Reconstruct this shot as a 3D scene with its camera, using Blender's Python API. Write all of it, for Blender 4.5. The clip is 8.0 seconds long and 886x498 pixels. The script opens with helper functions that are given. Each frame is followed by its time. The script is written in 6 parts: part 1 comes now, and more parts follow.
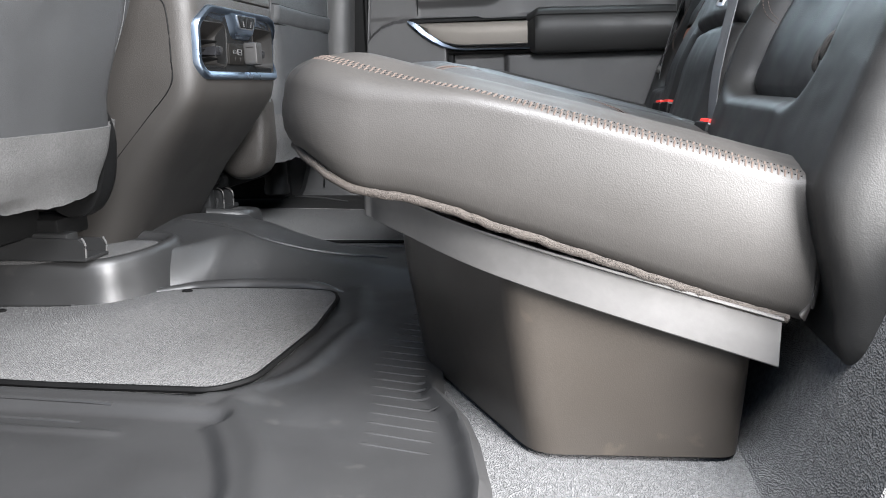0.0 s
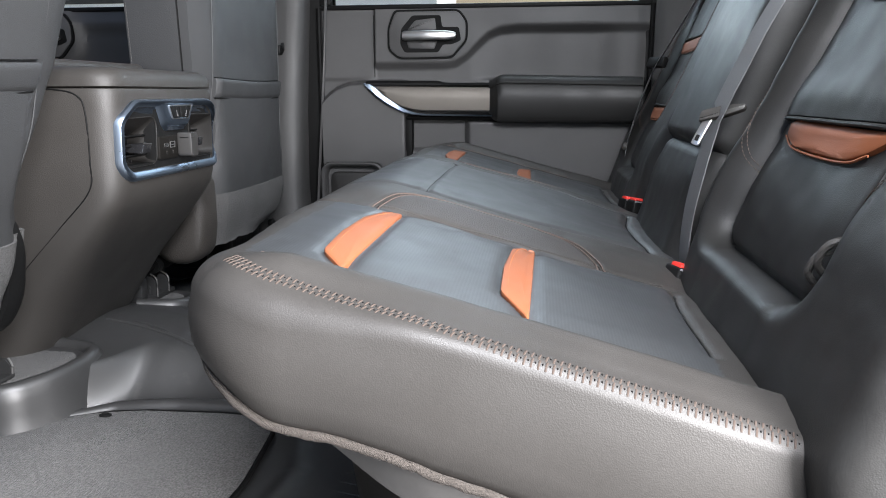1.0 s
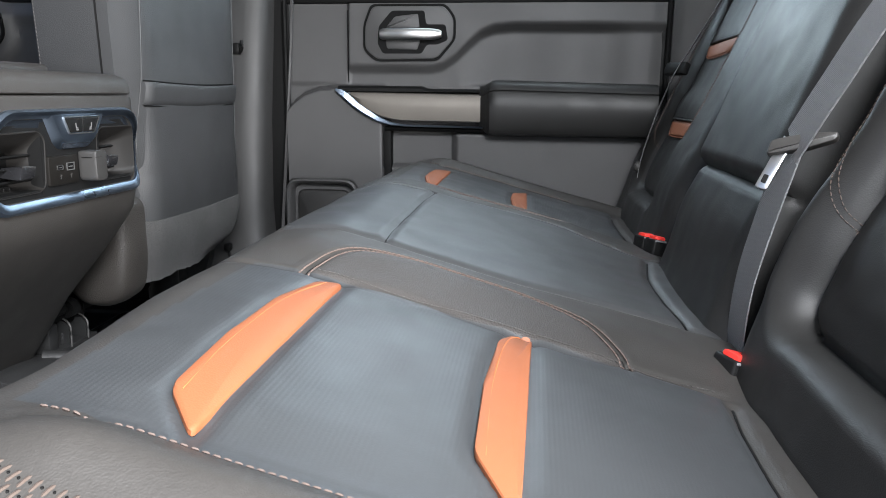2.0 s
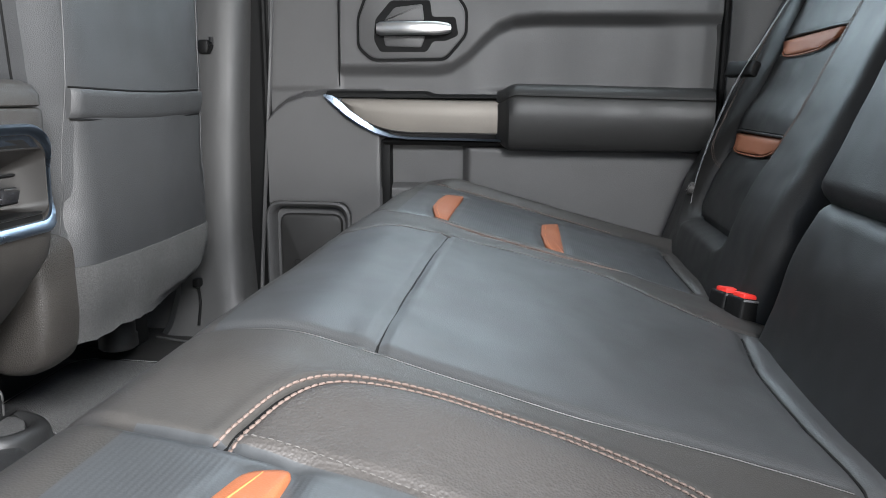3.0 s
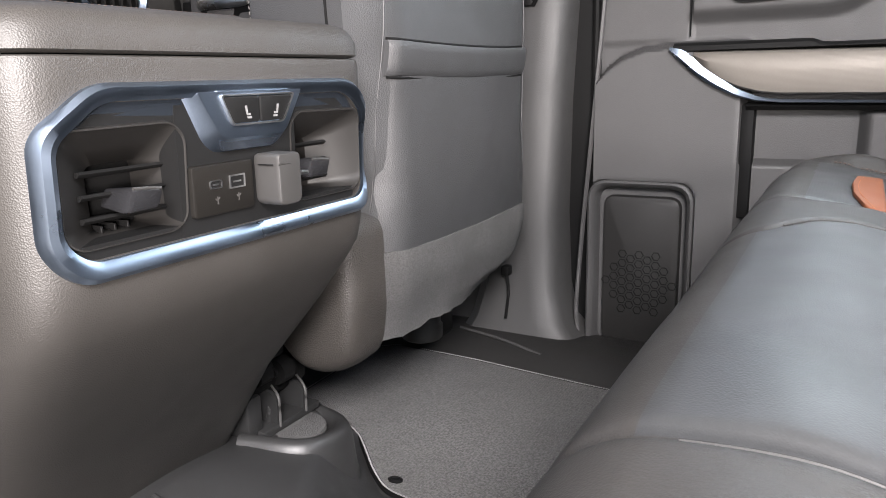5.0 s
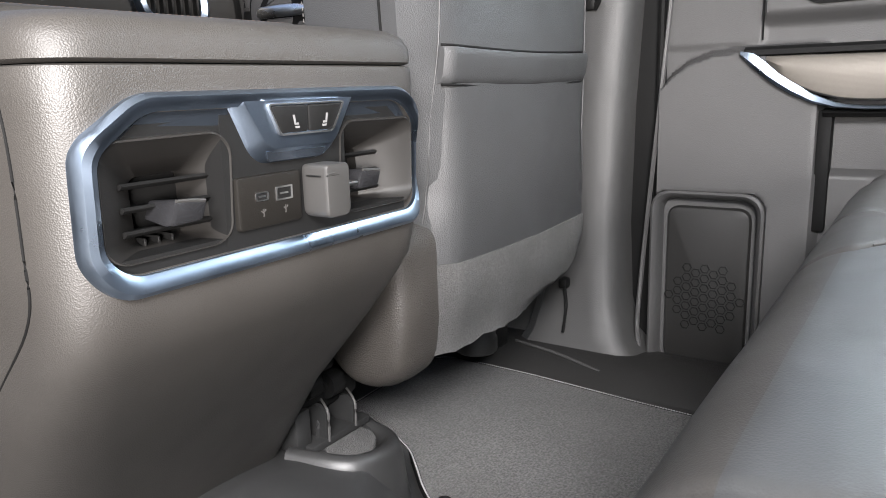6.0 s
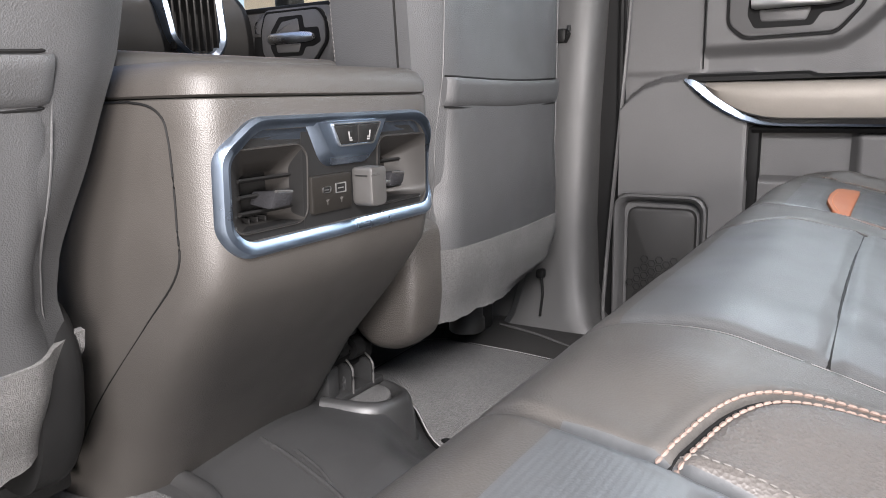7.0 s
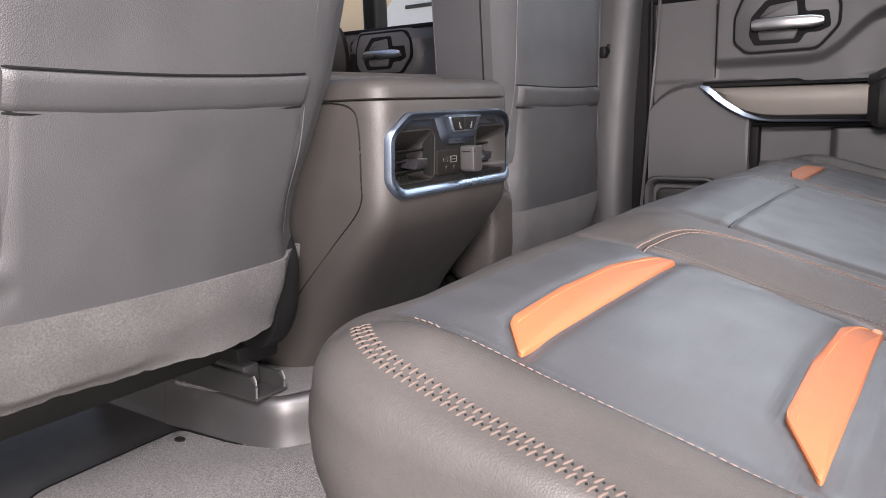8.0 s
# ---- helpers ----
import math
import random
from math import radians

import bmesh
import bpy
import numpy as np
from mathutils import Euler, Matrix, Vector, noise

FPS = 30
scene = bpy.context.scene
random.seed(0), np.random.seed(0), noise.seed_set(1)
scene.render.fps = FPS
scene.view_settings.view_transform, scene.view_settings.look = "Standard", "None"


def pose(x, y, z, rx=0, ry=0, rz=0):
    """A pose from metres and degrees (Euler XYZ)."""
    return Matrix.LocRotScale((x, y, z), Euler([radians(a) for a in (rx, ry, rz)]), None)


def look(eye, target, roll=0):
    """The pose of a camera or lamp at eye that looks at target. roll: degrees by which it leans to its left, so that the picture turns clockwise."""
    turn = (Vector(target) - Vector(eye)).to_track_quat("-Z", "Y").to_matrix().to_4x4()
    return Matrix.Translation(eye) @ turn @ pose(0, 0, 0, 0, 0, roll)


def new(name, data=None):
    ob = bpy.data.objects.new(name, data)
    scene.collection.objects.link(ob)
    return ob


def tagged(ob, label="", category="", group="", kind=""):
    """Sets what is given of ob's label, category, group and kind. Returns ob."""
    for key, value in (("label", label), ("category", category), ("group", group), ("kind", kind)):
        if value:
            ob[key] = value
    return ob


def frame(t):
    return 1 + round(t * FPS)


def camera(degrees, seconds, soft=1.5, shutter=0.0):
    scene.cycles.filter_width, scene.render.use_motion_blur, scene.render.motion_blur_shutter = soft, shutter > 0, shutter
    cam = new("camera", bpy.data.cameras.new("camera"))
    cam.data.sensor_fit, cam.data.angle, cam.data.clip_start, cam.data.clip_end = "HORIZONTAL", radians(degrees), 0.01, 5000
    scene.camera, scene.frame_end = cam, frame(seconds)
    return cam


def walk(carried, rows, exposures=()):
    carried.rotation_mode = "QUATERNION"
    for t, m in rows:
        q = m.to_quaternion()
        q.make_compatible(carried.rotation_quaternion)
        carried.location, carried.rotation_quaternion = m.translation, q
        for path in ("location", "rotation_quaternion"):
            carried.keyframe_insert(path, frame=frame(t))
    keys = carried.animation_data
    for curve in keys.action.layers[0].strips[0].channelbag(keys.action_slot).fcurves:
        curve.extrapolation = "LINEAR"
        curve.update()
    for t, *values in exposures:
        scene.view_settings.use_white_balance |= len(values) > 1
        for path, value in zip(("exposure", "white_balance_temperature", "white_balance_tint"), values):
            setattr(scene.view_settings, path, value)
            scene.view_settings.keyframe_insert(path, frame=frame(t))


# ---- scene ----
cam = camera(61.9, 8.0, soft=0.95)
PATH = [
    (0, (0.159, -1.356, 0.347), (-0.187, 0.566, -0.087), -1.6),
    (0.5, (0.158, -1.324, 0.445), (-0.112, 0.612, 0.02), -0.8),
    (1, (0.159, -1.216, 0.497), (-0.089, 0.725, 0.085), -0.1),
    (1.5, (0.161, -1.074, 0.503), (-0.087, 0.868, 0.095), 0.3),
    (1.7, (0.162, -1.023, 0.505), (-0.08, 0.92, 0.098), 0.5),
    (2.8, (0.112, -0.708, 0.521), (-0.116, 1.237, 0.115), 0.5),
    (3, (0.105, -0.657, 0.521), (-0.137, 1.287, 0.116), 0.4),
    (3.5, (0.098, -0.607, 0.516), (-0.229, 1.323, 0.105), 0.2),
    (4, (0.08, -0.587, 0.511), (-0.438, 1.296, 0.08), -0.1),
    (4.5, (0.032, -0.532, 0.502), (-0.725, 1.263, 0.048), -0.6),
    (5, (-0.041, -0.45, 0.487), (-0.991, 1.25, 0.035), -1.4),
    (5.2, (-0.058, -0.418, 0.479), (-1.078, 1.245, 0.038), -1.8),
    (6.3, (-0.045, -0.43, 0.491), (-1.132, 1.193, 0.063), -1.7),
    (6.5, (-0.023, -0.468, 0.493), (-1.098, 1.166, 0.079), -1.8),
    (7, (0.031, -0.619, 0.5), (-1.0, 1.048, 0.101), -1.5),
    (7.5, (0.114, -0.828, 0.5), (-0.919, 0.841, 0.118), -1.5),
    (8, (0.196, -0.987, 0.493), (-0.936, 0.618, 0.117), -1.9),
]
EXPOSURES = [(0.0, 2.18, 6130, 10), (0.5, 1.95, 6120, 13), (1.0, 1.85, 6120, 11), (1.5, 1.88, 6130, 10), (3.0, 2.37, 6180, 9), (3.5, 2.48, 6290, 11), (4.5, 2.52, 6400, 13), (5.0, 2.72, 6540, 15), (6.5, 2.82, 6430, 11), (7.2, 2.76, 6540, 16), (7.5, 2.50, 6560, 17), (8.0, 2.14, 6620, 21)]
walk(cam, [(t, look(eye, target, roll)) for t, eye, target, roll in PATH], EXPOSURES)

# ---- light ----
SUN_ELEV, SUN_AZ = 68.0, 0.0
world = bpy.data.worlds.new("sky")
scene.world = world
world.use_nodes = True
wn = world.node_tree
sky = wn.nodes.new("ShaderNodeTexSky")
sky.sky_type, sky.sun_disc = "NISHITA", False
sky.sun_elevation, sky.sun_rotation = radians(SUN_ELEV), radians(75)
sky.dust_density, sky.ozone_density = 4.0, 0.6
wn.nodes["Background"].inputs["Strength"].default_value = 0.05
wn.links.new(sky.outputs["Color"], wn.nodes["Background"].inputs["Color"])
sun = new("sun", bpy.data.lights.new("sun", "SUN"))
sun.data.energy, sun.data.angle, sun.data.color = 4.0, radians(0.5), (1.0, 0.94, 0.86)
sun.matrix_world = look((0.36, 0.0, 0.93), (0, 0, 0))


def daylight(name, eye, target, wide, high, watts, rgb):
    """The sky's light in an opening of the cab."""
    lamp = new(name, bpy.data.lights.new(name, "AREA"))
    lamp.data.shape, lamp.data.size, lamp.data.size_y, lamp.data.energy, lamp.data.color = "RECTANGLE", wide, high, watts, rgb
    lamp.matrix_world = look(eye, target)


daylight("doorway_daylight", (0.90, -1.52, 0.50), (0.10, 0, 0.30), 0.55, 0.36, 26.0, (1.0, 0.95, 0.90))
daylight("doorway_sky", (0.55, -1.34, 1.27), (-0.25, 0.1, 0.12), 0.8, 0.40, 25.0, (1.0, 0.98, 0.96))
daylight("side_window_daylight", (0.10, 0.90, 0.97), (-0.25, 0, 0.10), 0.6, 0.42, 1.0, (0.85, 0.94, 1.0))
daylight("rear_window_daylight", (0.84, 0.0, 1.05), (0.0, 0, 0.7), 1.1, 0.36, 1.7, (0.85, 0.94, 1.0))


# ---- materials ----
def material(name, rgb, rough=0.5, metal=0.0, var=0.15, big=5.0, grain=700.0, bump=0.25, dist=0.0004, cells=False,
             wave=None, fuzz=0.0, spec=0.5, wear=None, sheen=0.0):
    """A procedural surface: two scales of colour variation, fine relief, uneven gloss."""
    m = bpy.data.materials.new(name)
    m.use_nodes = True
    t = m.node_tree
    nodes, link = t.nodes, t.links.new
    b = nodes["Principled BSDF"]
    co = nodes.new("ShaderNodeTexCoord").outputs["Object"]

    def noisy(scale, detail=4.0):
        n = nodes.new("ShaderNodeTexNoise")
        n.inputs["Scale"].default_value, n.inputs["Detail"].default_value = scale, detail
        link(co, n.inputs["Vector"])
        return n.outputs["Fac"]

    def mix(fac, a, c):
        n = nodes.new("ShaderNodeMix")
        n.data_type = "RGBA"
        link(fac, n.inputs[0])
        for socket, value in ((n.inputs[6], a), (n.inputs[7], c)):
            if isinstance(value, tuple):
                socket.default_value = (*value, 1)
            else:
                link(value, socket)
        return n.outputs[2]

    def ramp(fac, lo, hi):
        n = nodes.new("ShaderNodeMapRange")
        n.inputs["From Min"].default_value, n.inputs["From Max"].default_value = 0.3, 0.7
        n.inputs["To Min"].default_value, n.inputs["To Max"].default_value = lo, hi
        link(fac, n.inputs["Value"])
        return n.outputs["Result"]

    dark, light = tuple(c * (1 - var) for c in rgb), tuple(min(1, c * (1 + var)) for c in rgb)
    big_n, fine_n = noisy(big), noisy(grain * 0.35, 3.0)
    colour = mix(ramp(big_n, 0, 1), dark, light)
    colour = mix(ramp(fine_n, 0, 0.5 + fuzz), colour, tuple(c * (1 - var - 0.5 * fuzz) for c in rgb))
    if wear:
        colour = mix(ramp(noisy(big * 7, 6.0), -1.2, wear[3]), colour, wear[:3])
    link(colour, b.inputs["Base Color"])
    link(ramp(noisy(big * 3), max(0.02, rough - 0.06), min(1, rough + 0.06)), b.inputs["Roughness"])
    b.inputs["Metallic"].default_value = metal
    b.inputs["Specular IOR Level"].default_value = spec
    b.inputs["Sheen Weight"].default_value, b.inputs["Sheen Roughness"].default_value = sheen, 0.45
    if cells:
        v = nodes.new("ShaderNodeTexVoronoi")
        v.inputs["Scale"].default_value = grain
        link(co, v.inputs["Vector"])
        relief = v.outputs["Distance"]
    else:
        relief = noisy(grain, 2.0)
    n = nodes.new("ShaderNodeBump")
    n.inputs["Strength"].default_value, n.inputs["Distance"].default_value = bump, dist
    link(relief, n.inputs["Height"])
    if wave:
        axis, period, depth = wave
        w = nodes.new("ShaderNodeTexWave")
        w.bands_direction = axis
        w.inputs["Scale"].default_value = 0.3142 / period
        link(co, w.inputs["Vector"])
        n2 = nodes.new("ShaderNodeBump")
        n2.inputs["Strength"].default_value, n2.inputs["Distance"].default_value = 1.0, depth
        link(w.outputs["Fac"], n2.inputs["Height"])
        link(n.outputs["Normal"], n2.inputs["Normal"])
        n = n2
    link(n.outputs["Normal"], b.inputs["Normal"])
    return m


# Same leather as LEATHER; the shade on backrests and armrest is in its colour
LEATHER_SHADED = material("black leather with shade in its colour", (0.017, 0.0168, 0.0163), 0.46, cells=True, grain=850, bump=0.26, var=0.2, spec=0.34)
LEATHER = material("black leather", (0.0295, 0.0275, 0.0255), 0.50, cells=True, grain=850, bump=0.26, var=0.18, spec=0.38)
LEATHER_SMOOTH = material("smooth charcoal leather", (0.030, 0.031, 0.032), 0.47, cells=True, grain=900, bump=0.2, var=0.12)
RIBBED = material("ribbed charcoal leather", (0.030, 0.032, 0.034), 0.44, grain=900, bump=0.15, var=0.12, wave=("X", 0.0030, 0.00004))
PERFORATED = material("perforated leather", (0.036, 0.033, 0.031), 0.52, cells=True, grain=560, bump=0.5, dist=0.0007, var=0.14, spec=0.34)
ORANGE = material("tan orange leather", (0.205, 0.067, 0.027), 0.60, cells=True, grain=900, bump=0.2, var=0.08, spec=0.28)
THREAD = material("tan thread", (0.085, 0.061, 0.051), 0.8, grain=2500, var=0.2)
THREAD_RUST = material("rust thread", (0.36, 0.11, 0.03), 0.7, grain=2500, var=0.2)
THREAD_PALE = material("tan brown thread", (0.044, 0.031, 0.024), 0.9, grain=2500, var=0.2)
THREAD_GREY = material("grey thread", (0.058, 0.055, 0.052), 0.8, grain=2500, var=0.2)
THREAD_MAT = material("pale grey thread", (0.25, 0.246, 0.242), 0.8, grain=2500, var=0.2)
VINYL = material("charcoal vinyl", (0.0325, 0.0330, 0.0338), 0.54, cells=True, grain=750, bump=0.7, var=0.1)
FELT = material("grey felt", (0.068, 0.059, 0.052), 0.95, grain=1500, bump=1.0, dist=0.002, var=0.14, fuzz=0.45, spec=0.1, sheen=0.05)
FELT_FLAP = material("pale grey felt", (0.100, 0.098, 0.096), 0.95, grain=1150, bump=1.0, dist=0.0025, var=0.16, big=16, fuzz=0.5, spec=0.1, sheen=0.05)
CARPET = material("grey loop carpet", (0.14, 0.14, 0.14), 0.95, cells=True, grain=560, bump=1.0, dist=0.003, var=0.16, fuzz=0.6, spec=0.1, sheen=0.06)
MAT_PILE = material("grey mat pile", (0.172, 0.168, 0.163), 0.95, cells=True, grain=1000, bump=1.0, dist=0.0022, var=0.18, fuzz=0.68, wave=("X", 0.0042, 0.0004), spec=0.1, sheen=0.12)
RUBBER = material("black rubber liner", (0.027, 0.0268, 0.0268), 0.42, grain=1300, bump=0.3, var=0.2, wear=(0.075, 0.071, 0.066, 0.15), spec=0.55)
RUBBER_EDGE = material("black rubber edge", (0.005, 0.005, 0.005), 0.65, grain=900, bump=0.3, spec=0.12)
PLASTIC = material("charcoal grained plastic", (0.042, 0.0415, 0.041), 0.50, cells=True, grain=1000, bump=0.6, var=0.08)
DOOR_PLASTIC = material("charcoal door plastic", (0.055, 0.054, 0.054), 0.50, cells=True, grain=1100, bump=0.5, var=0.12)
SPEAKER_PLASTIC = material("dark speaker plastic", (0.017, 0.0165, 0.016), 0.5, cells=True, grain=1100, bump=0.4, var=0.1, spec=0.3)
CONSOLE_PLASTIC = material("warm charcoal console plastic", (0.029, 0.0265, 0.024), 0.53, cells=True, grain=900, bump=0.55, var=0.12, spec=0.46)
PLASTIC_DARK = material("black plastic", (0.0075, 0.0075, 0.0075), 0.50, cells=True, grain=1200, bump=0.2, var=0.1, spec=0.12)
PLASTIC_BOX = material("dull black plastic", (0.036, 0.031, 0.026), 0.36, grain=900, bump=0.3, var=0.2, wear=(0.10, 0.08, 0.06, 0.15))
PLASTIC_BROWN = material("dark brown plastic", (0.0075, 0.0068, 0.006), 0.52, cells=True, grain=900, bump=0.3, var=0.1, spec=0.12)
PLASTIC_SHIELD = material("warm grey plastic", (0.038, 0.034, 0.030), 0.48, cells=True, grain=520, bump=0.9, dist=0.0007, var=0.12)
HEADLINER = material("light grey headliner", (0.42, 0.42, 0.41), 0.95, grain=900, bump=0.6, dist=0.001)
CHROME = material("bluish satin chrome", (0.29, 0.355, 0.45), 0.31, metal=1.0, grain=1500, bump=0.02, var=0.05)
ALLOY = material("satin silver", (0.60, 0.60, 0.60), 0.30, metal=1.0, grain=1500, bump=0.04, var=0.05)
BRUSHED = material("brushed bronze grey metal", (0.165, 0.150, 0.132), 0.50, metal=0.6, grain=900, bump=0.05, var=0.10, wave=("Z", 0.0016, 0.00003))
STEEL = material("galvanised steel", (0.18, 0.176, 0.172), 0.50, metal=0.75, grain=300, bump=0.15, var=0.12)
STEEL_DARK = material("dark phosphate steel", (0.030, 0.030, 0.030), 0.50, metal=0.4, grain=700, bump=0.3, var=0.2)
WEBBING = material("grey belt webbing", (0.20, 0.20, 0.205), 0.7, grain=1500, bump=0.5, dist=0.0006, wave=("DIAGONAL", 0.0016, 0.0003), var=0.1, spec=0.2)
RED = material("red plastic", (0.72, 0.035, 0.025), 0.35, grain=900, bump=0.05, var=0.05)
VANE = material("mid grey plastic", (0.033, 0.031, 0.029), 0.5, grain=1500, bump=0.1, var=0.06)
VENT_PLASTIC = material("dark grey vent plastic", (0.0135, 0.0126, 0.0118), 0.44, cells=True, spec=0.38, grain=1400, bump=0.15, var=0.06)
GLOSS_BLACK = material("gloss black plastic", (0.012, 0.012, 0.013), 0.16, bump=0.0, var=0.05)
CHROME_DARK = material("dark smoked chrome", (0.10, 0.12, 0.15), 0.25, metal=0.9, grain=1500, bump=0.02, var=0.05)
PRINT_GREY = material("grey print", (0.034, 0.032, 0.030), 0.6, bump=0.0, var=0.03)
SILICONE = material("grey silicone", (0.0225, 0.0215, 0.0205), 0.6, grain=1800, bump=0.1, var=0.06)
WHITE_PRINT = material("white print", (0.13, 0.13, 0.13), 0.5, bump=0.0, var=0.02)
GLASS = bpy.data.materials.new("window glass")
GLASS.use_nodes = True
_g = GLASS.node_tree.nodes["Principled BSDF"]
_g.inputs["Transmission Weight"].default_value, _g.inputs["Roughness"].default_value = 1.0, 0.0
_g.inputs["Base Color"].default_value, _g.inputs["IOR"].default_value = (0.80, 0.86, 0.84, 1), 1.02
GROUND = material("grey concrete", (0.15, 0.145, 0.135), 0.9, grain=60, bump=0.5, dist=0.004, var=0.15, big=0.4)
STUCCO = material("beige stucco", (0.55, 0.43, 0.30), 0.9, grain=40, bump=0.4, dist=0.004, var=0.1, big=0.6)
WHITE_PAINT = material("white paint", (0.78, 0.78, 0.77), 0.4, grain=200, bump=0.05, var=0.04, big=1.0)
DARK_GLASS = material("dark window", (0.03, 0.035, 0.04), 0.08, grain=20, bump=0.0, var=0.1, big=0.6)


# ---- building helpers ----
def part(name, bm, mat, parent=None, label="", flat=False, kind=""):
    """Links a bmesh, given in world coordinates, as one mesh object."""
    bmesh.ops.recalc_face_normals(bm, faces=bm.faces)
    me = bpy.data.meshes.new(name)
    bm.to_mesh(me)
    bm.free()
    me.materials.append(mat)
    if not flat:
        for p in me.polygons:
            p.use_smooth = True
        me.set_sharp_from_angle(angle=radians(38))
    ob = new(name, me)
    if parent:
        ob.parent = parent
        if parent.type == "EMPTY":
            ob.matrix_parent_inverse = parent.matrix_basis.inverted()
    return tagged(ob, label=label, kind=kind)


def thing(name, at, label, category, group="", kind=""):
    ob = new(name)
    ob.empty_display_size = 0.05
    ob.location = at
    return tagged(ob, label, category, group, kind)


def smooth(a, b, x):
    t = min(1.0, max(0.0, (x - a) / (b - a)))
    return t * t * (3 - 2 * t)


def bell(d, w):
    return math.exp(-(d / w) ** 2)


def lerp(pts, x):
    """Piecewise linear, with pts in rising order."""
    if x <= pts[0][0]:
        return pts[0][1]
    for (a, fa), (b, fb) in zip(pts, pts[1:]):
        if x <= b:
            return fa + (fb - fa) * (x - a) / (b - a)
    return pts[-1][1]


def curve_through(pts, n):
    """n points on a smooth curve through pts."""
    pts = [Vector(p) for p in pts]
    ext = [2 * pts[0] - pts[1], *pts, 2 * pts[-1] - pts[-2]]
    out = []
    for i in range(n):
        f = i / (n - 1) * (len(pts) - 1)
        k = min(int(f), len(pts) - 2)
        t = f - k
        a, b, c, d = ext[k:k + 4]
        out.append(0.5 * (2 * b + (c - a) * t + (2 * a - 5 * b + 4 * c - d) * t * t + (3 * b - a - 3 * c + d) * t ** 3))
    return out


def distance_to(poly, p):
    """Distance in the plane from p to a polyline."""
    best = 9.0
    for a, b in zip(poly, poly[1:]):
        dx, dy = b[0] - a[0], b[1] - a[1]
        t = ((p[0] - a[0]) * dx + (p[1] - a[1]) * dy) / (dx * dx + dy * dy + 1e-12)
        t = min(1.0, max(0.0, t))
        best = min(best, math.hypot(p[0] - a[0] - t * dx, p[1] - a[1] - t * dy))
    return best


def inside(poly, x, y):
    hit = False
    for (x0, y0), (x1, y1) in zip(poly, poly[1:] + poly[:1]):
        if (y0 > y) != (y1 > y) and x < (x1 - x0) * (y - y0) / (y1 - y0) + x0:
            hit = not hit
    return hit


def box(bm, lo, hi, bevel=0.0, seg=2, m=None):
    made = bmesh.ops.create_cube(bm, size=1.0)["verts"]
    for v in made:
        v.co = Vector([lo[i] + (v.co[i] + 0.5) * (hi[i] - lo[i]) for i in range(3)])
    if bevel:
        edges = list({e for v in made for e in v.link_edges})
        res = bmesh.ops.bevel(bm, geom=edges, offset=bevel, segments=seg, profile=0.5, affect="EDGES")
        made = list({v for f in res["faces"] for v in f.verts} | {v for v in made if v.is_valid})
    if m:
        bmesh.ops.transform(bm, matrix=m, verts=made)
    return made


def loft(bm, rings, caps=True, closed=True):
    rows = [[bm.verts.new(p) for p in r] for r in rings]
    n = len(rows[0])
    for a, b in zip(rows, rows[1:]):
        for i in range(n if closed else n - 1):
            j = (i + 1) % n
            bm.faces.new((a[i], a[j], b[j], b[i]))
    if caps and closed:
        bm.faces.new(rows[0][::-1])
        bm.faces.new(rows[-1])
    return rows


def plate(bm, poly, to, thick, bevel=0.0):
    """A flat plate: poly in plane coordinates (a, b), to(a, b, h) gives the place; with a chamfered upper edge."""
    n = len(poly)
    area = sum(poly[i][0] * poly[(i + 1) % n][1] - poly[(i + 1) % n][0] * poly[i][1] for i in range(n))
    s = 1 if area > 0 else -1

    def inset(d):
        out = []
        for i in range(n):
            p, q, r = Vector(poly[i - 1]), Vector(poly[i]), Vector(poly[(i + 1) % n])
            e1, e2 = (q - p).normalized(), (r - q).normalized()
            n1, n2 = Vector((-e1.y, e1.x)) * s, Vector((-e2.y, e2.x)) * s
            k = n1 + n2
            k = k / max(0.35, k.dot(n1))
            out.append(q + k * d)
        return out
    rings = [[to(p[0], p[1], 0) for p in poly]]
    if bevel:
        rings.append([to(p[0], p[1], thick - bevel) for p in poly])
        rings.append([to(p[0], p[1], thick - bevel * 0.3) for p in inset(bevel * 0.3)])
        rings.append([to(p[0], p[1], thick) for p in inset(bevel)])
    else:
        rings.append([to(p[0], p[1], thick) for p in poly])
    loft(bm, rings)


def ring_plate(bm, outer, inner, to, profile):
    """A frame between two polygons with the same number of corners; profile: rows of (share from outer to inner, height)."""
    rows = []
    for f, h in profile:
        rows.append([to(o[0] + (i[0] - o[0]) * f, o[1] + (i[1] - o[1]) * f, h) for o, i in zip(outer, inner)])
    rows.append(rows[0])
    n = len(outer)
    vs = [[bm.verts.new(p) for p in r] for r in rows[:-1]]
    vs.append(vs[0])
    for a, b in zip(vs, vs[1:]):
        for i in range(n):
            j = (i + 1) % n
            bm.faces.new((a[i], a[j], b[j], b[i]))


def rounded(poly, r, n=4):
    """The polygon with its corners rounded; r one radius or one for each corner."""
    out = []
    m = len(poly)
    for i in range(m):
        p, q, s = Vector(poly[i - 1]), Vector(poly[i]), Vector(poly[(i + 1) % m])
        k = r[i] if isinstance(r, (list, tuple)) else r
        k = min(k, 0.49 * (p - q).length, 0.49 * (s - q).length)
        a, b = q + (p - q).normalized() * k, q + (s - q).normalized() * k
        for j in range(n + 1):
            t = j / n
            v = a * (1 - t) ** 2 + q * 2 * t * (1 - t) + b * t * t
            out.append((v.x, v.y))
    return out


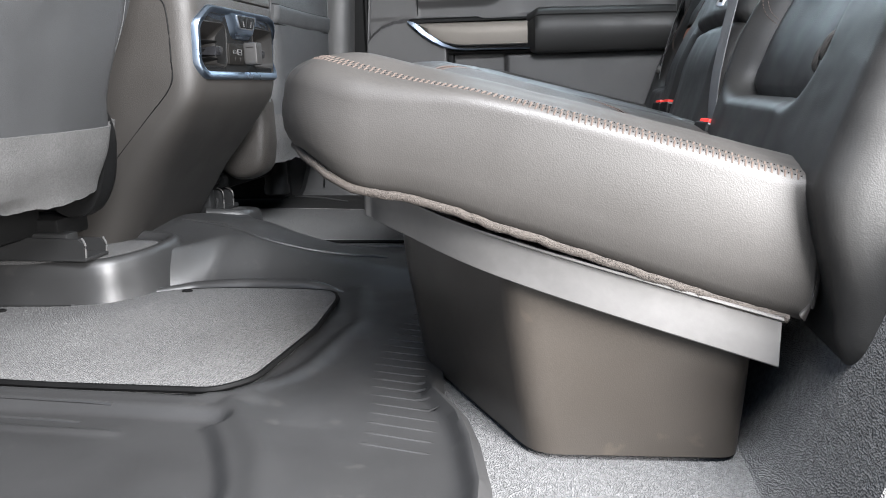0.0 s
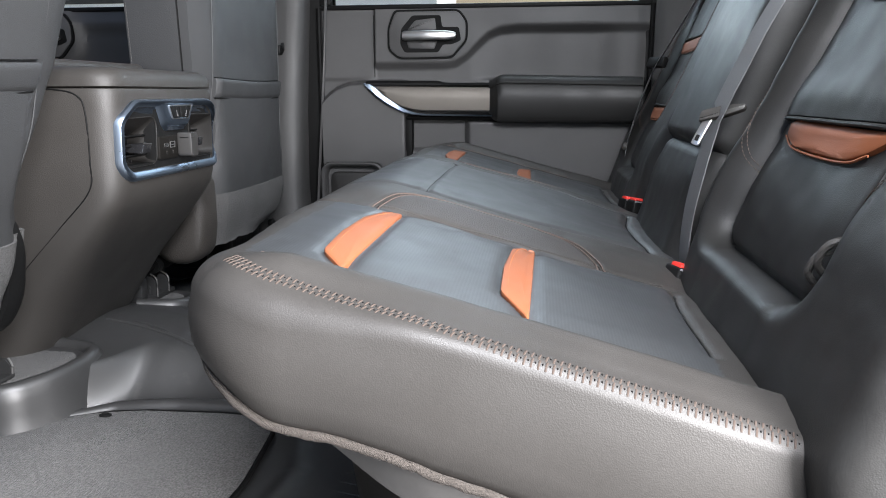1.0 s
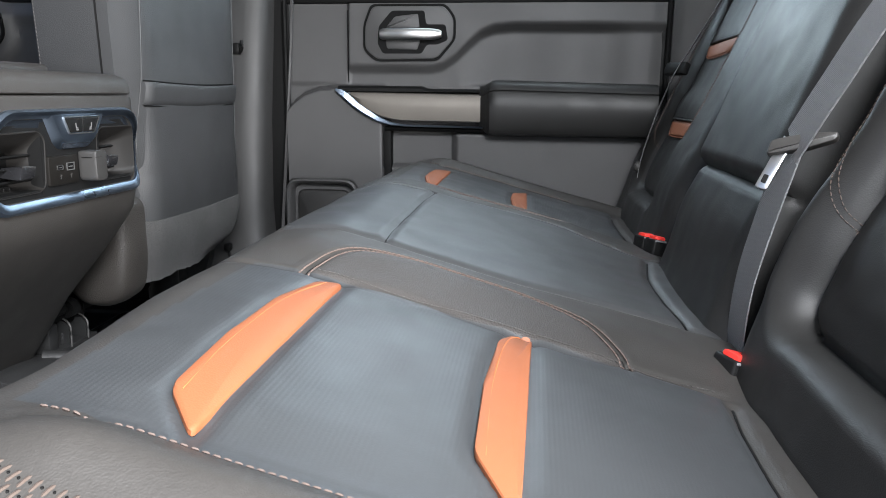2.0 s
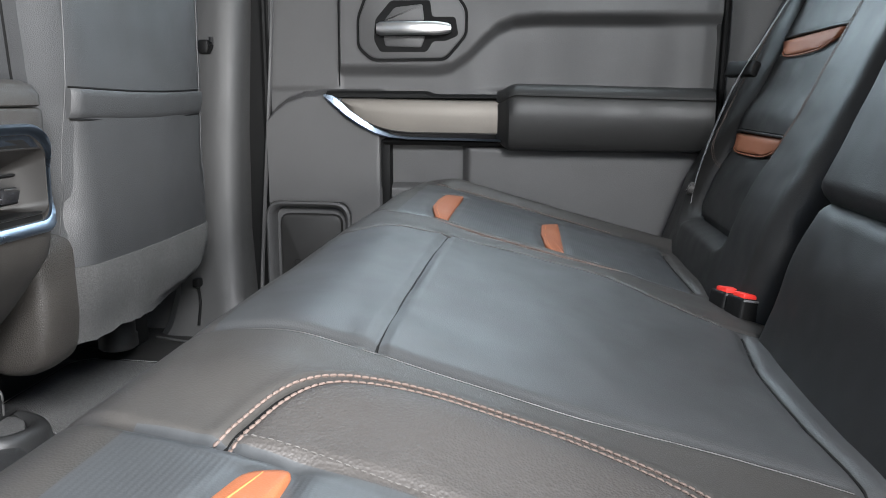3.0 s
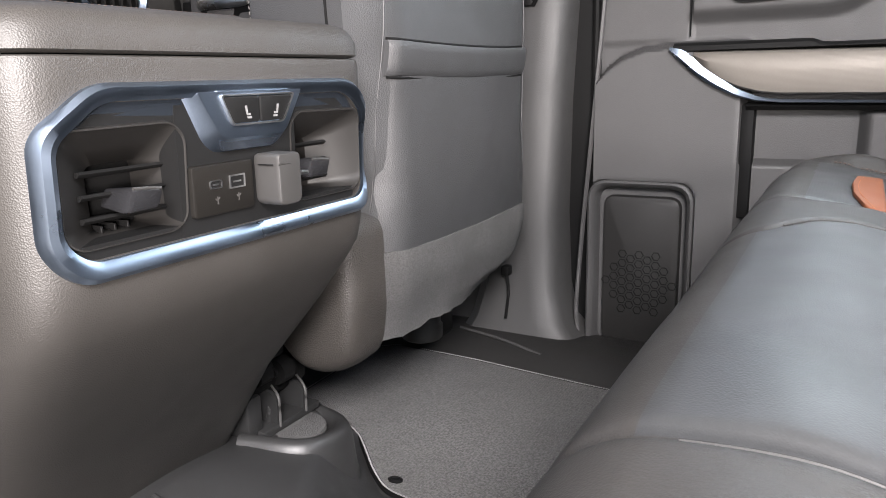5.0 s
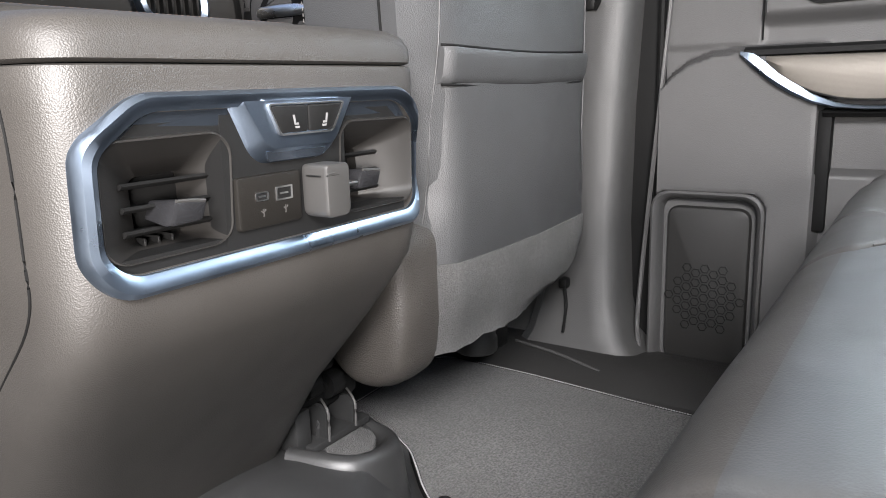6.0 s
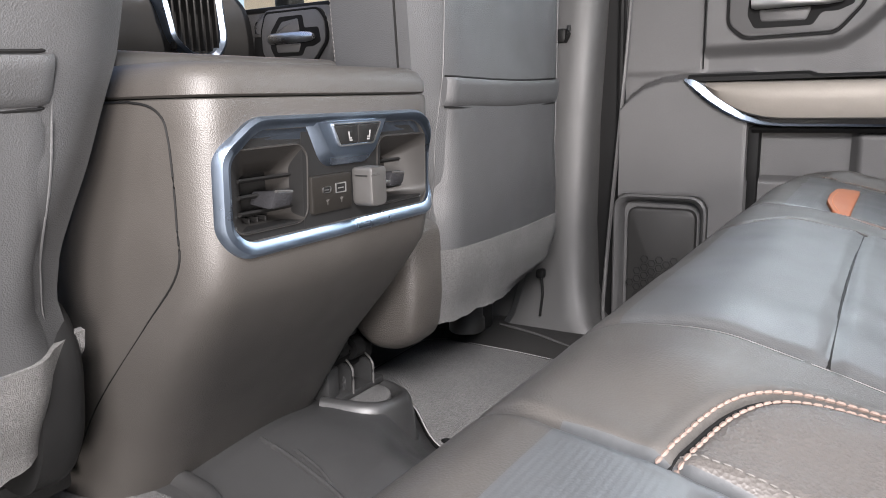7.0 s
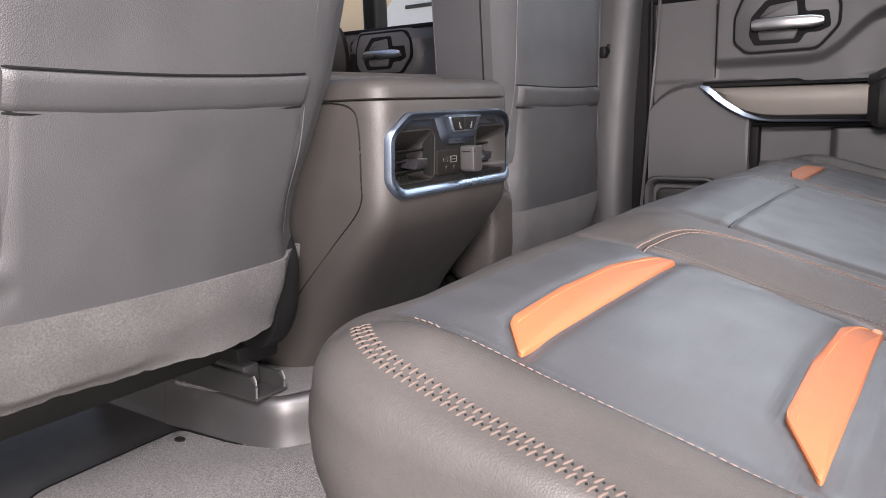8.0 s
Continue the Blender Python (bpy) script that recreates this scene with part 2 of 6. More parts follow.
def tube(bm, pts, r, seg=8, flat=1.0, up=Vector((0, 0, 1))):
    pts = [Vector(p) for p in pts]
    rings = []
    for i, p in enumerate(pts):
        d = (pts[min(i + 1, len(pts) - 1)] - pts[max(i - 1, 0)]).normalized()
        side = d.cross(up)
        side = side.normalized() if side.length > 1e-4 else Vector((1, 0, 0))
        n = side.cross(d)
        k = r(i / (len(pts) - 1)) if callable(r) else r
        rings.append([p + side * k * math.cos(a) + n * k * flat * math.sin(a) for a in (2 * math.pi * j / seg for j in range(seg))])
    loft(bm, rings)


def strip(bm, pts, width, thick, across):
    """A belt along pts; across gives the direction of its width at each share of the way."""
    pts = [Vector(p) for p in pts]
    rings = []
    for i, p in enumerate(pts):
        d = (pts[min(i + 1, len(pts) - 1)] - pts[max(i - 1, 0)]).normalized()
        s = Vector(across(i / (len(pts) - 1)))
        s = (s - d * s.dot(d)).normalized()
        n = d.cross(s)
        rings.append([p + s * width * a / 2 + n * thick * b / 2 for a, b in ((-1, -0.5), (-0.96, 1), (0.96, 1), (1, -0.5), (0.9, -1), (-0.9, -1))])
    loft(bm, rings)


def stitches(bm, pts, pitch, length, r, normal, proud=0.0005):
    """Single threads along a polyline of places."""
    pts = [Vector(p) for p in pts]
    run, at = 0.0, 0.0
    for a, b in zip(pts, pts[1:]):
        step = (b - a).length
        if step < 1e-6:
            continue
        d = (b - a) / step
        while at < run + step:
            c = a + d * (at - run)
            n = Vector(normal(c)) if callable(normal) else Vector(normal)
            s = d.cross(n).normalized()
            n = s.cross(d)
            c = c + n * proud
            ring = []
            for k, w in ((-0.5, 0.35), (-0.3, 1.0), (0.3, 1.0), (0.5, 0.35)):
                ring.append([c + d * k * length + (s * math.cos(q) + n * math.sin(q)) * r * w for q in (0.5, 1.57, 2.64, 4.71)])
            loft(bm, ring)
            at += pitch
        run += step


def pad(nu, nv, ulo, uhi, vlo, vhi, h, edges, drops, to, even=0.55, cap=True, reach=None, rim=None, vlist=None):
    """An upholstered body: height h(u, v) over a plan with the sides ulo(v), uhi(v), vlo, vhi; edges: the roll radius at each
    of the four sides; drops: rows of (outwards, down) for the wall below the roll; to(u, v, h) gives the place."""
    bm = bmesh.new()

    def spread(i, n):
        s = i / (n - 1)
        return s - even * math.sin(2 * math.pi * s) / (2 * math.pi)
    grid = []
    nv = len(vlist) if vlist else nv
    for j in range(nv):
        v = vlist[j] if vlist else vlo + (vhi - vlo) * spread(j, nv)
        a, b = ulo(v), uhi(v)
        row = []
        for i in range(nu):
            u = a + (b - a) * spread(i, nu)
            if rim:
                row.append((u, v, h(u, v) - rim(u, v)))
                continue
            q, rr = 0.0, 0.0
            for d, r in zip((u - a, b - u, v - vlo, vhi - v), [e(u, v) if callable(e) else e for e in edges]):
                if r and d < r:
                    q += (1 - d / r) ** 2
                    rr = max(rr, r)
            drop = rr * (1 - math.sqrt(max(0.0, 1 - min(1.0, q)))) if rr else 0.0
            row.append((u, v, h(u, v) - drop))
        grid.append(row)
    verts = [[bm.verts.new(to(*p)) for p in row] for row in grid]
    for j in range(nv - 1):
        for i in range(nu - 1):
            bm.faces.new((verts[j][i], verts[j][i + 1], verts[j + 1][i + 1], verts[j + 1][i]))
    loop = [(0, i) for i in range(nu)] + [(j, nu - 1) for j in range(1, nv)] + [(nv - 1, i) for i in range(nu - 2, -1, -1)] + [(j, 0) for j in range(nv - 2, 0, -1)]
    last = [verts[j][i] for j, i in loop]
    n = len(loop)
    base = [grid[j][i] for j, i in loop]
    normals = []
    for k in range(n):
        p, q = base[(k - 2) % n], base[(k + 2) % n]
        t = Vector((q[0] - p[0], q[1] - p[1]))
        t = t.normalized() if t.length > 1e-9 else Vector((1, 0))
        normals.append((t.y, -t.x))
    for out, down in drops:
        ring = [bm.verts.new(to(b[0] + m[0] * out, b[1] + m[1] * out, b[2] - down * (reach(b[0], b[1]) if reach else 1.0))) for b, m in zip(base, normals)]
        for k in range(n):
            bm.faces.new((last[k], last[(k + 1) % n], ring[(k + 1) % n], ring[k]))
        last = ring
    if cap:
        bm.faces.new(last)
    return bm


def sheet(bm, xs, ys, to):
    """A sheet over a grid of two lists of coordinates."""
    v = [[bm.verts.new(to(x, y)) for x in xs] for y in ys]
    for j in range(len(ys) - 1):
        for i in range(len(xs) - 1):
            bm.faces.new((v[j][i], v[j][i + 1], v[j + 1][i + 1], v[j + 1][i]))
    return v


def thicken(bm, verts, by):
    """Closes a sheet into a slab: the same grid moved by a vector, with walls round it."""
    by = Vector(by)
    low = [[bm.verts.new(p.co + by) for p in row] for row in verts]
    J, I = len(verts), len(verts[0])
    for j in range(J - 1):
        for i in range(I - 1):
            bm.faces.new((low[j][i], low[j + 1][i], low[j + 1][i + 1], low[j][i + 1]))
    loop = [(0, i) for i in range(I)] + [(j, I - 1) for j in range(1, J)] + [(J - 1, i) for i in range(I - 2, -1, -1)] + [(j, 0) for j in range(J - 2, 0, -1)]
    for k in range(len(loop)):
        (a, b), (c, d) = loop[k], loop[(k + 1) % len(loop)]
        bm.faces.new((verts[a][b], low[a][b], low[c][d], verts[c][d]))


def steps(a, b, n):
    return [a + (b - a) * i / (n - 1) for i in range(n)]

def split(bm, classify):
    """Cuts a body into pieces by a name for each face."""
    bmesh.ops.recalc_face_normals(bm, faces=bm.faces)
    bm.normal_update()
    bm.verts.index_update()
    made = {}
    for f in bm.faces:
        made.setdefault(classify(f.calc_center_median()), []).append(f)
    out = {}
    for key, faces in made.items():
        nb, seen, turned = bmesh.new(), {}, []
        for f in faces:
            vs = []
            for v in f.verts:
                if v.index not in seen:
                    seen[v.index] = nb.verts.new(v.co)
                    turned.append(v.normal.copy())
                vs.append(seen[v.index])
            nb.faces.new(vs)
        out[key] = (nb, turned)
    bm.free()
    return out


def piece(name, cut, mat, parent, label=""):
    """As part(), for an open piece that keeps the normals of the whole body."""
    bm, turned = cut
    me = bpy.data.meshes.new(name)
    bm.to_mesh(me)
    bm.free()
    me.materials.append(mat)
    for p in me.polygons:
        p.use_smooth = True
    me.normals_split_custom_set_from_vertices(turned)
    ob = new(name, me)
    ob.parent = parent
    if parent.type == "EMPTY":
        ob.matrix_parent_inverse = parent.matrix_basis.inverted()
    return tagged(ob, label=label)


# ---- setting: ground and street ----
bm = bmesh.new()
thicken(bm, sheet(bm, steps(-400, 400, 9), steps(-400, 400, 9), lambda x, y: (x, y, -0.78)), (0, 0, -0.3))
tagged(part("ground", bm, GROUND, flat=True), "grey sunlit concrete yard under the truck", "ground", kind="structure")

house = thing("building", (-9, 16, -0.78), "low beige stucco building across the yard", "building")
bm = bmesh.new()
box(bm, (-16, 15, -0.78), (2, 22, 4.2), 0.05)
part("wall", bm, STUCCO, house)
bm = bmesh.new()
box(bm, (-16.4, 14.6, 4.2), (2.4, 22.4, 4.6), 0.05)
part("roof", bm, WHITE_PAINT, house, "white flat roof edge")
for k in range(5):
    bm = bmesh.new()
    box(bm, (-15 + k * 3.4, 14.93, 0.3), (-13.2 + k * 3.4, 15.05, 2.2), 0.02)
    part("window", bm, DARK_GLASS, house, "dark window")
van = thing("parked_van", (-3.1, 7.6, -0.78), "white delivery van parked outside the window", "van")
bm = bmesh.new()
prof = rounded([(-6.3, -0.45), (-0.9, -0.45), (-0.9, 2.15), (-5.5, 2.2), (-6.1, 1.5), (-6.3, 0.45)], 0.18, 4)
loft(bm, [[(x, y, z) for x, z in prof] for y in (6.6, 6.62, 8.4, 8.42)])
part("body", bm, WHITE_PAINT, van)
bm = bmesh.new()
plate(bm, [(-5.95, 0.72), (-5.6, 1.35), (-4.7, 1.35), (-4.7, 0.72)], lambda a, b, h: (a, 6.6 - h, b), 0.01)
part("side_window", bm, DARK_GLASS, van)
for z0 in (1.45, 1.70, 1.95):
    bm = bmesh.new()
    box(bm, (-5.6, 6.585, z0), (-1.2, 6.61, z0 + 0.045), 0.005, 1)
    part("side_moulding", bm, PRINT_GREY, van)
for wx in (-5.3, -1.9):
    bm = bmesh.new()
    loft(bm, [[(wx + r * math.cos(a), y, -0.45 + r * math.sin(a)) for a in steps(0, 2 * math.pi * 23 / 24, 24)] for y, r in ((6.58, 0.2), (6.56, 0.32), (6.7, 0.33), (6.8, 0.33))])
    part("wheel", bm, RUBBER_EDGE, van)

# ---- setting: cab shell ----
NEAR, FAR = -0.88, 0.83


def floor_z(x):
    return 0.26 * smooth(0.315, 0.43, x) - 0.006


bm = bmesh.new()
thicken(bm, sheet(bm, steps(-1.75, 0.31, 24) + steps(0.32, 0.46, 15), steps(NEAR, 0.66, 30), lambda x, y: (x, y, floor_z(x))), (0, 0, -0.02))
tagged(part("floor", bm, CARPET), "grey looped cab carpet rising behind the seat", "carpet", kind="structure")
bm = bmesh.new()
box(bm, (-1.8, NEAR, -0.2), (0.9, 0.86, -0.03), 0.01)
tagged(part("cab_floor_pan", bm, PLASTIC_DARK), "dark cab floor pan", "floor", kind="structure")
bm = bmesh.new()
box(bm, (0.74, NEAR, -0.2), (0.80, 0.86, 0.86), 0.01)
box(bm, (0.74, NEAR, 0.86), (0.80, -0.62, 1.24), 0.01)
box(bm, (0.74, 0.60, 0.86), (0.80, 0.86, 1.24), 0.01)
box(bm, (0.74, NEAR, 1.24), (0.80, 0.86, 1.36), 0.01)
tagged(part("wall_rear", bm, PLASTIC), "charcoal rear cab wall with window opening", "wall", kind="structure")
bm = bmesh.new()
thicken(bm, sheet(bm, steps(-1.0, 0.8, 14), steps(-0.74, 0.72, 14), lambda x, y: (x, y, 1.30 - 0.10 * abs((y + 0.01) / 0.73) ** 3 - 0.05 * abs((x - 0.0) / 0.9) ** 4)), (0, 0, 0.08))
tagged(part("ceiling", bm, HEADLINER), "light grey cab headliner", "headliner", kind="structure")
bm = bmesh.new()
box(bm, (-1.05, -0.86, 1.17), (0.8, -0.72, 1.27), 0.03)
box(bm, (-1.05, 0.70, 1.17), (0.8, 0.84, 1.27), 0.03)
box(bm, (-1.08, -0.86, 1.20), (-0.98, 0.84, 1.34), 0.03)
tagged(part("roof_rail", bm, PLASTIC), "charcoal roof rail above the doors", "trim", kind="structure")
# near side: pillars, sill and the closed front door
bm = bmesh.new()
loft(bm, [[(-0.66, -0.88, z), (-0.52 + s, -0.88, z), (-0.52 + s, -0.80, z), (-0.60, -0.78, z), (-0.66, -0.80, z)] for z, s in ((-0.05, 0.0), (0.1, -0.02), (0.7, 0.0), (1.2, 0.04))])
tagged(part("pillar_near", bm, PLASTIC), "charcoal plastic pillar trim beside the open doorway", "pillar", kind="structure")
bm = bmesh.new()
loft(bm, [[(0.55, -0.88, z), (0.75, -0.88, z), (0.75, -0.79, z), (0.55 + 0.02, -0.79, z)] for z in (-0.05, 0.2, 0.7, 1.2)])
tagged(part("pillar_rear_near", bm, PLASTIC), "charcoal plastic rear pillar trim", "pillar", kind="structure")
bm = bmesh.new()
box(bm, (-1.6, -0.95, -0.18), (0.75, -0.865, 0.012), 0.012, 3)
tagged(part("sill_near", bm, PLASTIC_DARK), "black plastic door sill", "sill", kind="structure")
bm = bmesh.new()
box(bm, (-1.65, -0.90, -0.1), (-0.66, -0.82, 0.70), 0.02, 3)
box(bm, (-0.72, -0.88, 0.70), (-0.66, -0.84, 1.2), 0.01)
tagged(part("front_door_near", bm, PLASTIC), "closed charcoal front door beside the driver seat", "door", kind="structure")

# ---- floor liner and mats ----
def hump_half(x):
    return lerp([(-0.85, 0.335), (-0.64, 0.33), (-0.60, 0.31), (-0.558, 0.25), (-0.488, 0.205), (-0.39, 0.185), (0.1, 0.18)], x)


def hump_far(x):
    return hump_half(x) - 0.020 * smooth(-0.57, -0.50, x)


TRAY = [(-0.85, -0.648), (-0.245, -0.645), (-0.205, -0.66), (-0.165, -0.71), (-0.125, -0.77), (-0.09, -0.86)]
TRAY_IN = [(-0.85, -0.69), (-0.26, -0.688), (-0.225, -0.705), (-0.19, -0.75), (-0.15, -0.82), (-0.14, -0.86)]
TRAY_LINE = [(p.x, p.y) for p in curve_through([(a, b, 0) for a, b in TRAY], 40)]
TRAY_IN_LINE = [(p.x, p.y) for p in curve_through([(a, b, 0) for a, b in TRAY_IN], 40)]
TRAY_FLOOR = TRAY_IN_LINE + [(-0.14, -0.95), (-1.2, -0.95), (-1.2, -0.69)]
FLANK = [(-0.205, -0.17), (-0.15, -0.34), (-0.165, -0.52), (-0.20, -0.63)]


CREASE_A = [(-0.60, -0.03), (-0.534, -0.043), (-0.47, -0.059), (-0.42, -0.070), (-0.36, -0.064), (-0.30, -0.050), (-0.24, -0.034), (-0.19, -0.02)]
CREASE_B = [(-0.548, -0.027), (-0.50, -0.041), (-0.465, -0.057)]


def liner_z(x, y):
    z = 0.004
    dy, w = abs(y - 0.01), hump_half(x) if y < 0.01 else hump_far(x)
    top = lerp([(-0.85, 0.078), (-0.6, 0.078), (-0.45, 0.066), (-0.35, 0.048), (-0.25, 0.030), (-0.08, 0.010), (0.1, 0.002)], x)
    wall = 0.165 - 0.065 * smooth(-0.46, -0.56, x)
    if y < 0:
        wall = 0.110 - 0.088 * smooth(-0.47, -0.57, x)
    z += top * (1 - smooth(w - wall, w + 0.004, dy))
    z += 0.022 * bell(y - 0.0, 0.11) * smooth(-0.30, -0.50, x)
    if y < -0.5:
        z += 0.005 * bell(distance_to(TRAY_LINE, (x, y)), 0.010 + 0.006 * smooth(-0.26, -0.16, x))
        if not inside(TRAY_FLOOR, x, y):
            d = distance_to(TRAY_IN_LINE, (x, y))
            side = smooth(-0.26, -0.20, x)
            z += 0.0115 * smooth(0.0, 0.020, d) * (1 - smooth(0.030 + 0.02 * side, 0.056 + 0.09 * side, d))
        elif x < -0.30:
            z += 0.0035 * bell((y + 0.722), 0.005) * smooth(-0.29, -0.32, x)
    if -0.28 < x < -0.08:
        z += 0.005 * bell(distance_to(FLANK, (x, y)), 0.014)
    edge = liner_edge(y)
    z += 0.016 * bell(x - edge + 0.012, 0.010) * smooth(-0.50, -0.62, y)
    return z


def liner_edge(y):
    return lerp([(-0.86, 0.10), (-0.79, 0.094), (-0.71, 0.074), (-0.656, 0.055), (-0.60, 0.02), (-0.45, -0.01), (0.7, -0.02)], y)


bm = bmesh.new()
ys = steps(-0.865, -0.18, 190) + steps(-0.175, 0.62, 110)
grid = [[bm.verts.new((x, y, liner_z(x, y))) for x in (-1.05 + (liner_edge(y) + 1.05) * i / 309 for i in range(310))] for y in ys]
for j in range(len(ys) - 1):
    for i in range(309):
        bm.faces.new((grid[j][i], grid[j][i + 1], grid[j + 1][i + 1], grid[j + 1][i]))
thicken(bm, grid, (0, 0, -0.0035))
liner = thing("floor_liner", (-0.35, -0.2, 0.0), "black moulded rubber floor liner with scuffs and ribs", "floor liner")
part("liner_tray", bm, RUBBER, liner)
for line, r in ((CREASE_A, 0.0035), (CREASE_B, 0.0025), ([(-0.95, -0.672), (-0.60, -0.671), (-0.34, -0.672)], 0.0026), ([(-0.95, -0.700), (-0.60, -0.699), (-0.36, -0.701)], 0.0022), ([(x, 0.01 + hump_far(x) + 0.009) for x in steps(-0.60, -0.20, 12)], 0.0065)):
    bm = bmesh.new()
    run = curve_through([(x, y, 0) for x, y in line], 70)
    tube(bm, [(p.x, p.y, liner_z(p.x, p.y) + 0.0004 * min(i, 69 - i, 4) - 0.0013) for i, p in enumerate(run)], r, 8)
    part("moulded_rib", bm, RUBBER, liner)
# the flange along the near foot of the hump
bm = bmesh.new()
tube(bm, [(x, 0.01 - hump_half(x) - 0.008 + 0.004 * smooth(-0.26, -0.18, x), 0.012 - 0.026 * smooth(-0.30, -0.19, x)) for x in steps(-0.64, -0.18, 60)],
     lambda t: 0.006 + 0.008 * smooth(0.1, 0.45, t) - 0.006 * smooth(0.78, 1.0, t), 12)
part("moulded_flange", bm, RUBBER, liner)
for k in range(19):
    y = -0.718 + 0.0232 * k
    c = -0.055 + 0.045 * smooth(-0.45, -0.72, y)
    half = 0.045 - 0.012 * smooth(-0.45, -0.30, y)
    bm = bmesh.new()
    rings = []
    for f in steps(-1, 1, 7):
        x = c + half * f
        z = liner_z(x, y - 0.009 * f) - 0.001
        w = 0.0022 * (1 - 0.5 * smooth(0.8, 1.0, abs(f)))
        rings.append([(x, y - 0.009 * f + a * w, z + b * 0.0022 * (1 - smooth(0.85, 1.0, abs(f)))) for a, b in ((-1.5, 0), (-0.6, 0.9), (0.6, 0.9), (1.5, 0))])
    loft(bm, rings)
    part("rib", bm, RUBBER, liner)

MAT_NEAR = [(-0.765, -0.57), (-0.77, -0.345), (-0.65, -0.335), (-0.60, -0.315), (-0.545, -0.245), (-0.50, -0.222), (-0.44, -0.207), (-0.30, -0.202),
            (-0.235, -0.21), (-0.215, -0.25), (-0.20, -0.40), (-0.212, -0.585), (-0.245, -0.622), (-0.45, -0.628), (-0.72, -0.622)]
MAT_FAR = [(-0.20, 0.205), (-0.32, 0.197), (-0.42, 0.190), (-0.49, 0.200), (-0.53, 0.232), (-0.565, 0.268), (-0.60, 0.302), (-0.65, 0.328), (-0.76, 0.345), (-0.77, 0.59), (-0.735, 0.620),
           (-0.58, 0.614), (-0.39, 0.594), (-0.19, 0.58)]
for poly, rivets in ((MAT_NEAR, [(-0.488, -0.235), (-0.735, -0.37)]), (MAT_FAR, [(-0.490, 0.222)])):
    foot = thing("floor_mat", (sum(p[0] for p in poly) / len(poly), sum(p[1] for p in poly) / len(poly), 0.006), "grey carpet floor mat laid in the rubber liner", "floor mat", "rear floor mats")
    outline = rounded(poly, 0.02, 4)
    bm = bmesh.new()
    plate(bm, outline, lambda a, b, h: (a, b, 0.006 + h), 0.009, 0.003)
    part("carpet_top", bm, MAT_PILE, foot)
    bm = bmesh.new()
    rim = [(a, b, 0.0115) for a, b in outline]
    tube(bm, rim + rim[:1], 0.0042, 6)
    part("binding", bm, RUBBER_EDGE, foot, "black stitched edge binding")
    if poly is MAT_FAR:
        bm = bmesh.new()
        inner = [Vector(p) + Vector((0, 0, 0.0035)) for p in rim]
        stitches(bm, inner + inner[:1], 0.0040, 0.0034, 0.0016, (0, 0, 1), 0.0)
        part("stitching", bm, THREAD_MAT, foot, "pale thread along the binding", kind="stuff")
    for rx, ry in rivets:
        bm = bmesh.new()
        loft(bm, [[(rx + r * math.cos(a), ry + r * 0.7 * math.sin(a), z) for a in steps(0, 2 * math.pi * 11 / 12, 12)] for r, z in ((0.010, 0.012), (0.010, 0.0165), (0.007, 0.018), (0.005, 0.0165), (0.001, 0.0165))])
        part("rivet", bm, RUBBER_EDGE, foot, "black plastic retaining clip")

for sgn in (-1, 1):
    patch = [(-0.80, 0.115), (-0.605, 0.098), (-0.565, 0.120), (-0.556, 0.170), (-0.580, 0.200), (-0.80, 0.206)] if sgn > 0 else [(-0.80, 0.165), (-0.58, 0.165), (-0.558, 0.20), (-0.572, 0.270), (-0.615, 0.320), (-0.80, 0.345)]
    bm = bmesh.new()
    plate(bm, rounded([(a, 0.01 + sgn * b) for a, b in patch], 0.02, 4), lambda a, b, h: (a, b, 0.080 + h), 0.006, 0.002)
    tagged(part("carpet_patch", bm, FELT_FLAP), "grey carpet showing through the liner cutout", "carpet", kind="structure")
    bm = bmesh.new()
    lip = [(-0.80, 0.224, 0.080), (-0.63, 0.222, 0.080), (-0.566, 0.205, 0.081), (-0.544, 0.168, 0.085), (-0.555, 0.122, 0.091), (-0.62, 0.095, 0.096)] if sgn > 0 else [(-0.82, 0.325, 0.079), (-0.63, 0.318, 0.080), (-0.575, 0.275, 0.082), (-0.552, 0.21, 0.086), (-0.565, 0.15, 0.092), (-0.70, 0.13, 0.094)]
    rim = curve_through([(a, 0.01 + sgn * b, c) for a, b, c in lip], 30)
    rings = []
    for i, p in enumerate(rim):
        d = (rim[min(i + 1, 29)] - rim[max(i - 1, 0)]).normalized()
        n = Vector((d.y, -d.x, 0)) * -sgn
        rings.append([p + n * a + Vector((0, 0, b)) for a, b in ((0.022, -0.070), (0.019, -0.056), (0.017, -0.040), (0.0155, -0.022), (0.013, -0.007), (0.009, 0.001), (0.004, 0.0045), (-0.003, 0.0045), (-0.009, 0.001), (-0.012, -0.006), (-0.014, -0.030))])
    loft(bm, rings)
    tagged(part("liner_lip", bm, RUBBER), "raised black rubber rim of the liner cutout", "trim", kind="structure")

